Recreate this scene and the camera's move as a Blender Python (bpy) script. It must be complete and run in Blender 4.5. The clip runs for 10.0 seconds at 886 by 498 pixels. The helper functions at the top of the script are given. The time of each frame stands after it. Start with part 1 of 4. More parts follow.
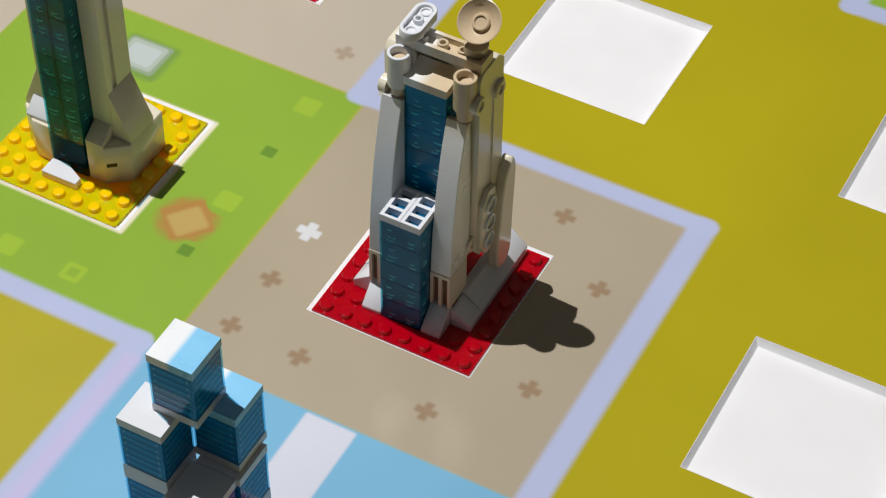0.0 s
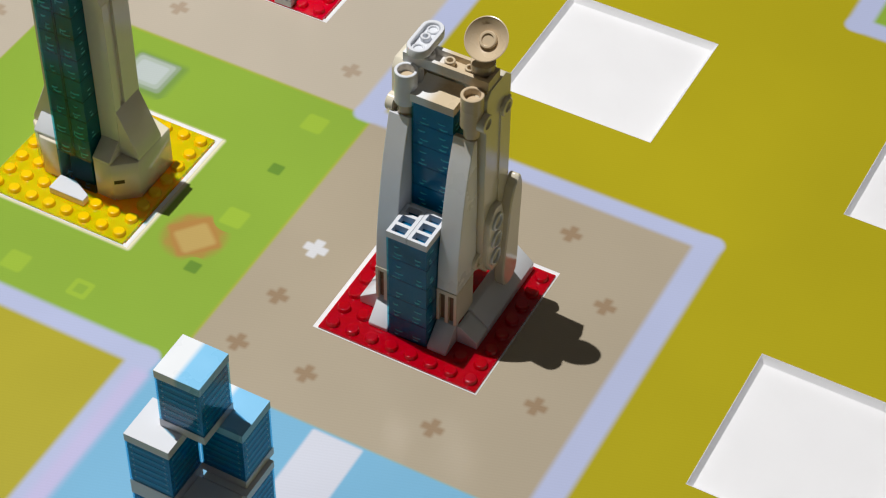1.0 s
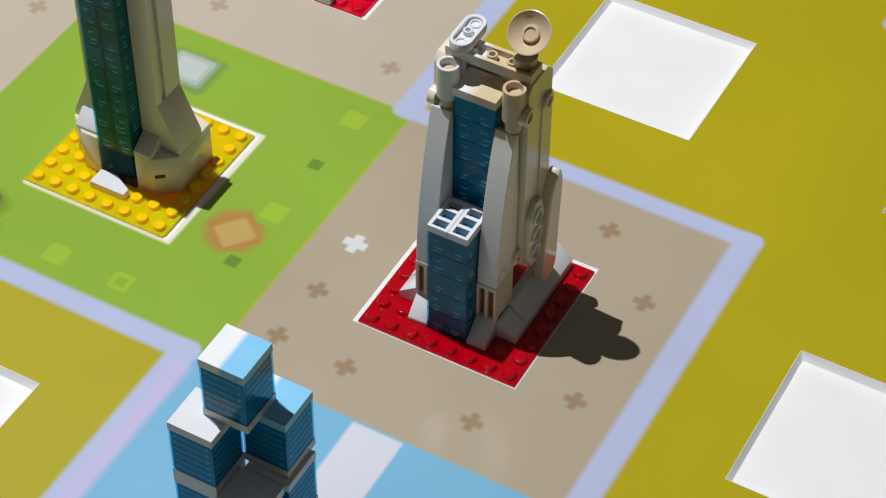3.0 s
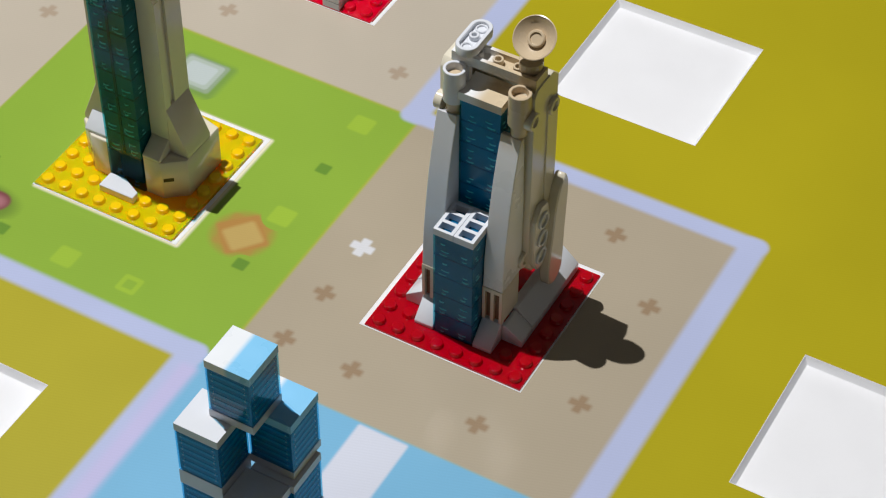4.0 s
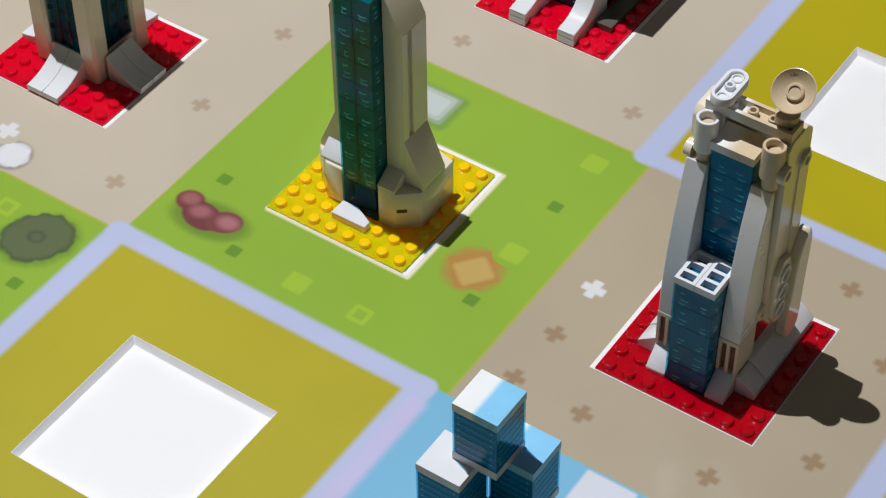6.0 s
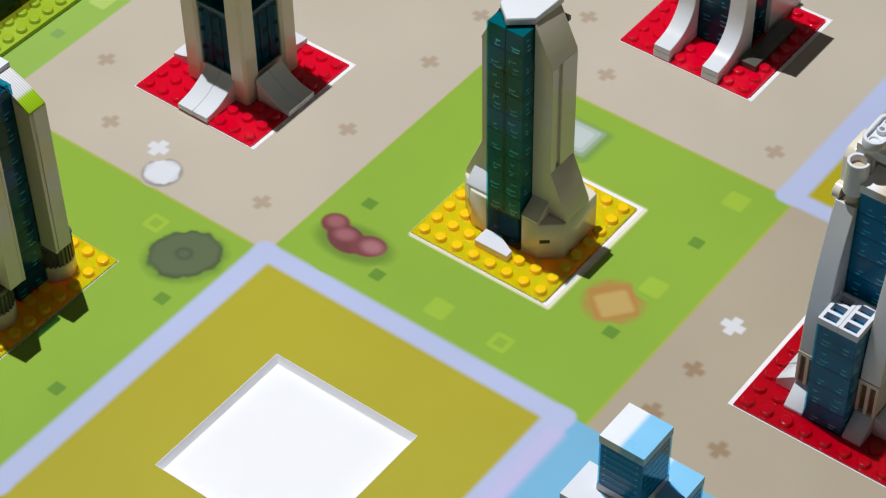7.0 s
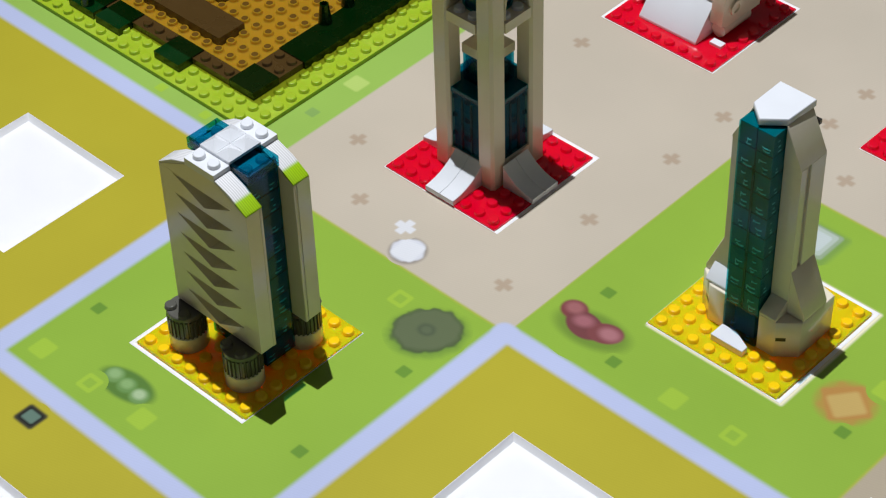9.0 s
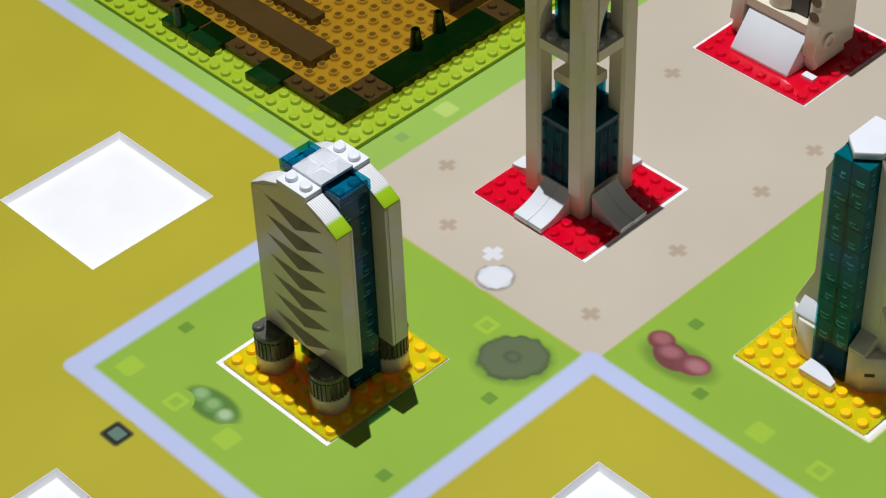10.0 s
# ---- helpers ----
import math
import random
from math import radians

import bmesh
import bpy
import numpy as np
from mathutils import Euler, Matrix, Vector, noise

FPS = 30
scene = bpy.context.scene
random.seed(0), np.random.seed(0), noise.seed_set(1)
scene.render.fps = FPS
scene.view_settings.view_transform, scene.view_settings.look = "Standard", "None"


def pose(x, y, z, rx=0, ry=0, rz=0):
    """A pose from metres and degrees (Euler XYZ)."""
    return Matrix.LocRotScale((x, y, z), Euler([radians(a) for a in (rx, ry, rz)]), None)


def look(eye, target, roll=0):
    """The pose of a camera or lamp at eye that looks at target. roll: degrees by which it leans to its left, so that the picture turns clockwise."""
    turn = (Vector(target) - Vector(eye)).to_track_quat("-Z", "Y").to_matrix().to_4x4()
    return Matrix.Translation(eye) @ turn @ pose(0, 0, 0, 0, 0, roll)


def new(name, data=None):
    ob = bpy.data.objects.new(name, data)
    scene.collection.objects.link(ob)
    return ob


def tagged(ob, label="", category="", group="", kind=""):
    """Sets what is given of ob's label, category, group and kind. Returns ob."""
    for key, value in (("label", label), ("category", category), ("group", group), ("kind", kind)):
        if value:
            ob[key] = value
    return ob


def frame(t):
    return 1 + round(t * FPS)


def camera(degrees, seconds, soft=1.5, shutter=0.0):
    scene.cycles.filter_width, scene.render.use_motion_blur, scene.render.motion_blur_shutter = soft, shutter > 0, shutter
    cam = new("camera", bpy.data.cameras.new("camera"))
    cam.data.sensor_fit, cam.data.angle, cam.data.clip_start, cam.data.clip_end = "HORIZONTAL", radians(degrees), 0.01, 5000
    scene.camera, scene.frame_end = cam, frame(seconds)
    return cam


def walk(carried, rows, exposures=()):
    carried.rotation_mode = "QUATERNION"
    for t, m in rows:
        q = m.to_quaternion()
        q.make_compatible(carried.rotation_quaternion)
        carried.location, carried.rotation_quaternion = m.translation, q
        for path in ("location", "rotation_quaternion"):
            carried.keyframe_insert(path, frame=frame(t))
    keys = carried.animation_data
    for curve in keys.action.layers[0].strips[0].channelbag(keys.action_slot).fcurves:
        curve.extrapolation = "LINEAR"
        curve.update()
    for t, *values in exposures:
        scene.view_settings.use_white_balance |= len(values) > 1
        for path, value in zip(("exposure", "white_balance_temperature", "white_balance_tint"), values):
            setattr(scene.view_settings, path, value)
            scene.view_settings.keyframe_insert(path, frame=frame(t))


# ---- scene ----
cam = camera(22.8, 10.0, soft=1.2)
PATH = [
    (0, (0.445, -0.409, 0.594), (-0.189, 0.797, -0.87), 0.8),
    (0.5, (0.444, -0.41, 0.595), (-0.193, 0.801, -0.863), 0.9),
    (1, (0.445, -0.411, 0.595), (-0.198, 0.804, -0.857), 0.8),
    (1.5, (0.445, -0.412, 0.594), (-0.204, 0.804, -0.855), 0.8),
    (2, (0.443, -0.414, 0.592), (-0.213, 0.8, -0.855), 0.7),
    (2.5, (0.441, -0.417, 0.591), (-0.22, 0.796, -0.855), 0.6),
    (4, (0.447, -0.422, 0.594), (-0.232, 0.79, -0.845), 0.3),
    (4.5, (0.444, -0.418, 0.593), (-0.249, 0.787, -0.845), 0.2),
    (5, (0.433, -0.42, 0.594), (-0.285, 0.77, -0.844), -0.0),
    (5.5, (0.423, -0.422, 0.594), (-0.327, 0.75, -0.843), -0.2),
    (6, (0.412, -0.429, 0.598), (-0.38, 0.719, -0.835), -0.6),
    (6.2, (0.41, -0.433, 0.599), (-0.404, 0.706, -0.828), -0.8),
    (7.3, (0.4, -0.449, 0.608), (-0.498, 0.647, -0.804), -1.3),
    (7.5, (0.403, -0.455, 0.606), (-0.517, 0.64, -0.792), -1.4),
    (8, (0.4, -0.464, 0.609), (-0.56, 0.62, -0.772), -1.6),
    (8.3, (0.4, -0.467, 0.612), (-0.588, 0.606, -0.757), -1.8),
    (8.5, (0.399, -0.47, 0.614), (-0.602, 0.6, -0.748), -1.9),
    (9, (0.397, -0.475, 0.617), (-0.642, 0.579, -0.728), -2.0),
    (9.5, (0.395, -0.478, 0.617), (-0.675, 0.56, -0.716), -2.1),
    (10, (0.392, -0.48, 0.616), (-0.705, 0.542, -0.708), -2.3),
]
walk(cam, [(t, look(eye, target, roll)) for t, eye, target, roll in PATH],
     exposures=[(0, -0.09, 6600, 10), (4.5, -0.12, 6430, 10), (6.2, -0.14, 6380, 10), (8, -0.03, 6120, 10), (10, -0.04, 6220, 10)])

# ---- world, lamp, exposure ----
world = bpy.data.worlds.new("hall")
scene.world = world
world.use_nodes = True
def ambient_ramp(nt):
    """Ambient glow, dim at the horizon, paler overhead, added to tune the shaded faces."""
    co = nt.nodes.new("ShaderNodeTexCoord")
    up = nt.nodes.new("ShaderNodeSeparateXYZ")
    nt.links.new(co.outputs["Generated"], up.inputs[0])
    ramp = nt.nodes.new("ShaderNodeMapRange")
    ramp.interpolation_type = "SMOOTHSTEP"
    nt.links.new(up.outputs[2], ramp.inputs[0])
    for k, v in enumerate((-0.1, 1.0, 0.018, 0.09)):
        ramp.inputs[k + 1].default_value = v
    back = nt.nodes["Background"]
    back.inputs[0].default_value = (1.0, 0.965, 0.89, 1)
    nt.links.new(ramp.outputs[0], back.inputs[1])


ambient_ramp(world.node_tree)

LAMP = (-0.35, 0.11, 1.83)
lamp_data = bpy.data.lights.new("projector_lamp", "SPOT")
lamp_data.energy, lamp_data.spot_size, lamp_data.spot_blend = 161, radians(90), 1.0
lamp_data.shadow_soft_size, lamp_data.color = 0.006, (1.0, 0.995, 0.985)
lamp = new("projector_lamp", lamp_data)
lamp.matrix_world = look(LAMP, (0.25, -0.03, 0))


# ---- materials ----
def srgb(r, g, b):
    return tuple(((c / 255 + 0.055) / 1.055) ** 2.4 if c > 10 else c / 255 / 12.92 for c in (r, g, b)) + (1,)


def tree(name):
    m = bpy.data.materials.new(name)
    m.use_nodes = True
    nt = m.node_tree
    return m, nt, nt.nodes["Principled BSDF"]


def node(nt, kind, *links, operation="", use_clamp=False):
    """A node with its first inputs linked or set."""
    n = nt.nodes.new(kind)
    if operation:
        n.operation = operation
    if use_clamp:
        n.use_clamp = True
    for i, value in enumerate(links):
        if value is None:
            continue
        if isinstance(value, bpy.types.NodeSocket):
            nt.links.new(value, n.inputs[i])
        else:
            n.inputs[i].default_value = value
    return n


def mix(nt, fac, a, b, blend="MIX"):
    n = nt.nodes.new("ShaderNodeMix")
    n.data_type, n.blend_type = "RGBA", blend
    for i, v in ((0, fac), (6, a), (7, b)):
        if isinstance(v, bpy.types.NodeSocket):
            nt.links.new(v, n.inputs[i])
        else:
            n.inputs[i].default_value = v
    return n.outputs[2]


def ranged(nt, value, a, b, lo, hi):
    n = nt.nodes.new("ShaderNodeMapRange")
    n.interpolation_type = "SMOOTHSTEP"
    nt.links.new(value, n.inputs[0])
    for i, v in enumerate((a, b, lo, hi)):
        n.inputs[i + 1].default_value = v
    return n.outputs[0]


def wear(nt, bsdf, coords, colour, amount=0.06, fine=2500.0, relief=0.06, rough=0.3):
    """Two scales of unevenness in colour, gloss and relief."""
    big = node(nt, "ShaderNodeTexNoise", coords, None, 60.0, 4.0)
    small = node(nt, "ShaderNodeTexNoise", coords, None, fine, 3.0)
    dark = mix(nt, 1.0, colour, (1 - 2 * amount,) * 3 + (1,), "MULTIPLY")
    tone = mix(nt, big.outputs[0], dark, colour)
    nt.links.new(tone, bsdf.inputs["Base Color"])
    nt.links.new(ranged(nt, big.outputs[0], 0.3, 0.7, rough * 0.8, rough * 1.25), bsdf.inputs["Roughness"])
    b = node(nt, "ShaderNodeBump", relief, 0.0002)
    nt.links.new(small.outputs[0], b.inputs["Height"])
    nt.links.new(b.outputs[0], bsdf.inputs["Normal"])
    return tone


def plastic(name, colour, rough=0.28, amount=0.05, scatter=0.0, radius=(1, 1, 1), size=0.004, gloss=0.5):
    m, nt, p = tree(name)
    co = node(nt, "ShaderNodeTexCoord").outputs["Object"]
    wear(nt, p, co, srgb(*colour), amount, rough=rough)
    p.inputs["IOR"].default_value = 1.5
    p.inputs["Specular IOR Level"].default_value = gloss
    if scatter > 0.5:
        p.subsurface_method = "BURLEY"
    p.inputs["Subsurface Weight"].default_value = scatter
    p.inputs["Subsurface Radius"].default_value = radius
    p.inputs["Subsurface Scale"].default_value = size
    return m


def clear_plastic(name, colour, body, share, rough=0.06, through_light=0.6, shine=0.35):
    """Tinted clear plastic: light passes, edges and grazing faces shine, the body keeps a share of its own colour."""
    m, nt, p = tree(name)
    co = node(nt, "ShaderNodeTexCoord").outputs["Object"]
    wear(nt, p, co, srgb(*body), 0.1, 700.0, 0.12, rough)
    p.inputs["Specular IOR Level"].default_value = shine * 1.4
    see = node(nt, "ShaderNodeBsdfTransparent", srgb(*colour))
    glow = node(nt, "ShaderNodeBsdfTranslucent", srgb(*[min(255, c * 1.25) for c in body]))
    solid = node(nt, "ShaderNodeMixShader", through_light, p.outputs[0], glow.outputs[0])
    gloss = node(nt, "ShaderNodeBsdfGlossy", (1, 1, 1, 1), 0.12)
    weight = node(nt, "ShaderNodeLayerWeight", 0.5)
    edge = node(nt, "ShaderNodeMath", weight.outputs["Facing"], 3.0, operation="POWER")
    amount = node(nt, "ShaderNodeMath", edge.outputs[0], shine, shine * 0.034, operation="MULTIPLY_ADD")
    glossed = node(nt, "ShaderNodeMixShader", amount.outputs[0], see.outputs[0], gloss.outputs[0])
    mixer = node(nt, "ShaderNodeMixShader", share, glossed.outputs[0], solid.outputs[0])
    nt.links.new(mixer.outputs[0], nt.nodes["Material Output"].inputs[0])
    return m


def projected_tones(name, left, right, axis, place, soft, rough=0.3, rows=0.0):
    """Plastic with two colours of projector light painted on, changing across a soft line in the world."""
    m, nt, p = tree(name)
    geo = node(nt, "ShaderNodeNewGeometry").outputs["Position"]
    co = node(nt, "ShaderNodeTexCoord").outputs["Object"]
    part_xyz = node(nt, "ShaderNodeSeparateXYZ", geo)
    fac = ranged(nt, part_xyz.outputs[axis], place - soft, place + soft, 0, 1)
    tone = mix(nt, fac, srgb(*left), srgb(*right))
    # darker stripes painted for the projector's pixel rows
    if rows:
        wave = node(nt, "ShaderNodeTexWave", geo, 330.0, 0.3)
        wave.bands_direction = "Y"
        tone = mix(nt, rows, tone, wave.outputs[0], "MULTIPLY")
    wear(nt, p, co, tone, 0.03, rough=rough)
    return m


WHITE = plastic("white_plastic", (223, 226, 232), 0.2, 0.05)
CREAM = plastic("cream_plastic", (226, 218, 198), 0.15, 0.05)
# white plastic tinted tan by painted-in projector light
TAN_LIT = plastic("tan_lit_plastic", (204, 184, 154), 0.26, 0.05)
TEAL = clear_plastic("teal_clear_plastic", (140, 230, 236), (0, 140, 152), 0.1)
BLUE = clear_plastic("blue_clear_plastic", (150, 236, 246), (0, 134, 166), 0.1)
CUBE = clear_plastic("sea_blue_clear_plastic", (170, 232, 250), (0, 140, 190), 0.1)
CUBE_CORE = plastic("deep_blue_plastic", (0, 158, 214), 0.35, 0.14, gloss=0.12)
CUBE_RIB = plastic("mid_blue_plastic", (0, 184, 232), 0.3, 0.1, gloss=0.12)
GLINT_DOT = plastic("pale_blue_plastic", (214, 248, 255), 0.1, 0.1)
SMOKE = clear_plastic("smoke_clear_plastic", (170, 220, 232), (0, 96, 116), 0.2, shine=0.08)
DEEP = clear_plastic("deep_teal_clear_plastic", (110, 206, 220), (0, 112, 136), 0.1)
TEAL_CORE = plastic("teal_core_plastic", (0, 132, 138), 0.3, 0.3, gloss=0.12)
BLUE_CORE = plastic("blue_core_plastic", (0, 140, 186), 0.3, 0.3, gloss=0.12)
DEEP_CORE = plastic("deep_teal_core_plastic", (0, 100, 130), 0.3, 0.2, gloss=0.12)
SMOKE_CORE = plastic("smoke_core_plastic", (6, 104, 132), 0.4, 0.2, gloss=0.03)
DEEP_STUD = clear_plastic("deep_stud_plastic", (120, 220, 232), (20, 150, 176), 0.35)
SMOKE_STUD = clear_plastic("smoke_stud_plastic", (150, 190, 204), (70, 120, 140), 0.4)
# pale plastics for the bars that imitate glints in clear bricks
GLINTS = {TEAL: plastic("teal_glint_plastic", (225, 255, 252), 0.1), BLUE: plastic("blue_glint_plastic", (220, 250, 255), 0.1),
        DEEP: plastic("deep_glint_plastic", (205, 250, 255), 0.1), SMOKE: plastic("smoke_glint_plastic", (130, 170, 186), 0.1)}
CORES = {TEAL: TEAL_CORE, BLUE: BLUE_CORE, DEEP: DEEP_CORE, SMOKE: SMOKE_CORE}
# one red twice: darker under tan projector light, brighter where more light falls
RED = plastic("red_plastic", (188, 0, 22), 0.09, 0.08, 0.4, (1, 0.06, 0.05), 0.03)
LIT_RED = plastic("lit_red_plastic", (236, 0, 38), 0.09, 0.08, 0.4, (1, 0.06, 0.05), 0.03)
RIB = plastic("rib_grey_plastic", (92, 91, 84), 0.2, 0.1)
YELLOW = plastic("yellow_clear_plastic", (255, 189, 0), 0.16, 0.02, 0.62, (1.0, 0.04, 0.004), 0.12)
YELLOW_STUD = plastic("yellow_stud_plastic", (250, 204, 0), 0.2, 0.06)
SHADE_ROOF = clear_plastic("shade_roof_plastic", (238, 228, 200), (120, 100, 60), 0.22)
LIME = plastic("lime_plastic", (158, 184, 32), 0.42, 0.06, 0.3, (0.6, 1, 0.1), 0.003)
AMBER = plastic("amber_clear_plastic", (228, 188, 66), 0.22, 0.1, 0.4, (1, 0.5, 0.1), 0.003)
AMBER_STUD = plastic("amber_stud_plastic", (140, 112, 60), 0.22, 0.1)
DARK_GREEN = plastic("dark_green_plastic", (0, 46, 12), 0.25, 0.1)
BROWN = plastic("brown_plastic", (106, 88, 62), 0.3, 0.12)
SLATE = plastic("slate_plastic", (26, 40, 46), 0.3, 0.1)
DARK = plastic("dark_plastic", (40, 38, 34), 0.35, 0.1)
LINER = plastic("white_liner", (245, 245, 249), 0.5, 0.01, 0.4, (1, 1, 1), 0.004)
# white parts with the projector's light painted into their colour
SKY_TOP = projected_tones("white_and_sky_lit_plastic", (232, 236, 240), (130, 198, 238), 0, 0.1835, 0.0012)
SKY_TOP_2 = projected_tones("white_and_sky_lit_plastic_low", (232, 236, 240), (130, 198, 238), 0, 0.1885, 0.0012)
HEAD = projected_tones("white_to_tan_lit_plastic", (232, 234, 236), (208, 190, 160), 0, 0.1905, 0.003)
FIN = projected_tones("white_fin_tan_lit_top", (234, 234, 234), (206, 188, 160), 2, 0.089, 0.006)
LIME_TOP = projected_tones("white_and_lime_lit_plastic", (236, 236, 238), (170, 214, 20), 0, -0.0800, 0.0008, 0.35, 0.3)


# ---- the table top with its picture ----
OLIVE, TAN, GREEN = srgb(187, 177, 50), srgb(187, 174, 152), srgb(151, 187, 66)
# GREEN with the haze over the garden margin mixed in
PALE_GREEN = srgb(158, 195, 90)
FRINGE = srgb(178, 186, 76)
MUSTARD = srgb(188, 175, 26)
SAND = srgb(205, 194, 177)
LAVENDER, SKY, PALE = srgb(194, 203, 239), srgb(130, 193, 230), srgb(224, 228, 242)


def box_mask(nt, flat, x0, x1, y0, y1, corner, soft):
    """1 inside a rectangle with rounded corners, 0 outside (millimetres)."""
    c = ((x0 + x1) / 2000, (y0 + y1) / 2000, 0)
    h = ((x1 - x0) / 2000 - corner / 1000, (y1 - y0) / 2000 - corner / 1000, 1)
    v = node(nt, "ShaderNodeVectorMath", flat, c, operation="SUBTRACT")
    v = node(nt, "ShaderNodeVectorMath", v.outputs[0], operation="ABSOLUTE")
    v = node(nt, "ShaderNodeVectorMath", v.outputs[0], h, operation="SUBTRACT")
    v = node(nt, "ShaderNodeVectorMath", v.outputs[0], (0, 0, 0), operation="MAXIMUM")
    v = node(nt, "ShaderNodeVectorMath", v.outputs[0], operation="LENGTH")
    return ranged(nt, v.outputs["Value"], (corner - soft) / 1000, (corner + soft) / 1000, 1, 0)


def sheet_finish(nt, p, geo, colour):
    """The sheet's finish: the projector's pixel rows painted in, slow unevenness, grain, a soft gloss."""
    across = node(nt, "ShaderNodeVectorMath", geo, (-0.316, 0.949, 0), operation="DOT_PRODUCT").outputs["Value"]
    turn = node(nt, "ShaderNodeMath", across, 2 * math.pi / 0.0012, operation="MULTIPLY").outputs[0]
    rows = node(nt, "ShaderNodeMath", turn, operation="SINE").outputs[0]
    shade = node(nt, "ShaderNodeMath", rows, 0.0126, 0.892, operation="MULTIPLY_ADD").outputs[0]
    colour = mix(nt, 1.0, colour, shade, "MULTIPLY")
    slow = node(nt, "ShaderNodeTexNoise", geo, None, 9.0, 3.0)
    colour = mix(nt, ranged(nt, slow.outputs[0], 0.3, 0.75, 0.16, 0.0), colour, (0.45, 0.45, 0.42, 1), "MULTIPLY")
    grain = node(nt, "ShaderNodeTexNoise", geo, None, 1400.0, 2.0)
    colour = mix(nt, 0.05, colour, grain.outputs[0], "MULTIPLY")
    nt.links.new(colour, p.inputs["Base Color"])
    p.inputs["Roughness"].default_value = 0.24
    p.inputs["Specular IOR Level"].default_value = 0.55
    b = node(nt, "ShaderNodeBump", 0.05, 0.0002)
    nt.links.new(grain.outputs[0], b.inputs["Height"])
    nt.links.new(b.outputs[0], p.inputs["Normal"])


# the projector's coloured light is painted in as the sheet's own colour
def picture_material():
    m, nt, p = tree("projected_picture")
    geo = node(nt, "ShaderNodeNewGeometry").outputs["Position"]
    flat = node(nt, "ShaderNodeVectorMath", geo, (1, 1, 0), operation="MULTIPLY").outputs[0]
    colour = mix(nt, 0.0, OLIVE, OLIVE)
    fills = [
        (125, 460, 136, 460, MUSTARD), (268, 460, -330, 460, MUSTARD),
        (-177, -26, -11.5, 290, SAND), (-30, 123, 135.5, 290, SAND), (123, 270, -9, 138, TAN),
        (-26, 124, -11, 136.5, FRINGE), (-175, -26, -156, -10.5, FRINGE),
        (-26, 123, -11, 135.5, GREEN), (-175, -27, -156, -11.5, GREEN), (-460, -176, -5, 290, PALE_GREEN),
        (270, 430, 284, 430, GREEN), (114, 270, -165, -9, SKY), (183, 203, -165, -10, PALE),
    ]
    for x0, x1, y0, y1, c in fills:
        here = node(nt, "ShaderNodeVectorMath", colour, (1e-9, 1e-9, 0), flat, operation="MULTIPLY_ADD").outputs[0]
        colour = mix(nt, box_mask(nt, here, x0, x1, y0, y1, 1.0, 0.9), colour, c)
    strokes = [
        (-32, -22, -160, -6.5), (-32, 119, -15.5, -6.5), (108.5, 119, -165, -6.5),
        (115, 126, 133, 300), (115, 273, 133.5, 141.5), (262.5, 273, -165, 141.5),
        (-180, -22, -160, -151.5), (-180, -169.5, -160, -2.8), (-460, -169.5, -11.8, -2.8),
        (266, 276, 278, 430), (266, 430, 278, 287),
    ]
    for x0, x1, y0, y1 in strokes:
        here = node(nt, "ShaderNodeVectorMath", colour, (1e-9, 1e-9, 0), flat, operation="MULTIPLY_ADD").outputs[0]
        colour = mix(nt, box_mask(nt, here, x0, x1, y0, y1, 4.0, 1.5), colour, LAVENDER)
    # cream band of projected light painted round the slim tower's recess
    here = node(nt, "ShaderNodeVectorMath", colour, (1e-9, 1e-9, 0), flat, operation="MULTIPLY_ADD").outputs[0]
    colour = mix(nt, box_mask(nt, here, 12, 79.6, 29.4, 97.2, 1.0, 0.9), colour, srgb(250, 244, 214))
    here = node(nt, "ShaderNodeVectorMath", colour, (1e-9, 1e-9, 0), flat, operation="MULTIPLY_ADD").outputs[0]
    colour = mix(nt, box_mask(nt, here, 113.5, 120, -165, -17, 1.5, 2.8), colour, srgb(206, 200, 240))
    # the picture ends at an unseen dark border, added to cut bounce light
    here = node(nt, "ShaderNodeVectorMath", colour, (1e-9, 1e-9, 0), flat, operation="MULTIPLY_ADD").outputs[0]
    colour = mix(nt, box_mask(nt, here, -500, 440, -310, 460, 4.0, 2.0), srgb(44, 43, 41), colour)
    sheet_finish(nt, p, geo, colour)
    return m


PICTURE = picture_material()

# ---- mesh helpers, in millimetres ----
MM = 0.001


def bx(bm, x0, x1, y0, y1, z0, z1):
    v = [bm.verts.new((x, y, z)) for z in (z0, z1) for y in (y0, y1) for x in (x0, x1)]
    for f in ((0, 2, 3, 1), (4, 5, 7, 6), (0, 1, 5, 4), (2, 6, 7, 3), (0, 4, 6, 2), (1, 3, 7, 5)):
        bm.faces.new([v[i] for i in f])


def prism(bm, outline, axis, a0, a1):
    """A flat outline drawn out along an axis: outline in (y, z), (x, z) or (x, y)."""
    def at(p, a):
        return {"x": (a, p[0], p[1]), "y": (p[0], a, p[1]), "z": (p[0], p[1], a)}[axis]
    lo, hi = [bm.verts.new(at(p, a0)) for p in outline], [bm.verts.new(at(p, a1)) for p in outline]
    faces = [bm.faces.new(lo), bm.faces.new(hi)]
    n = len(outline)
    for i in range(n):
        faces.append(bm.faces.new((lo[i], lo[(i + 1) % n], hi[(i + 1) % n], hi[i])))
    bmesh.ops.recalc_face_normals(bm, faces=faces)


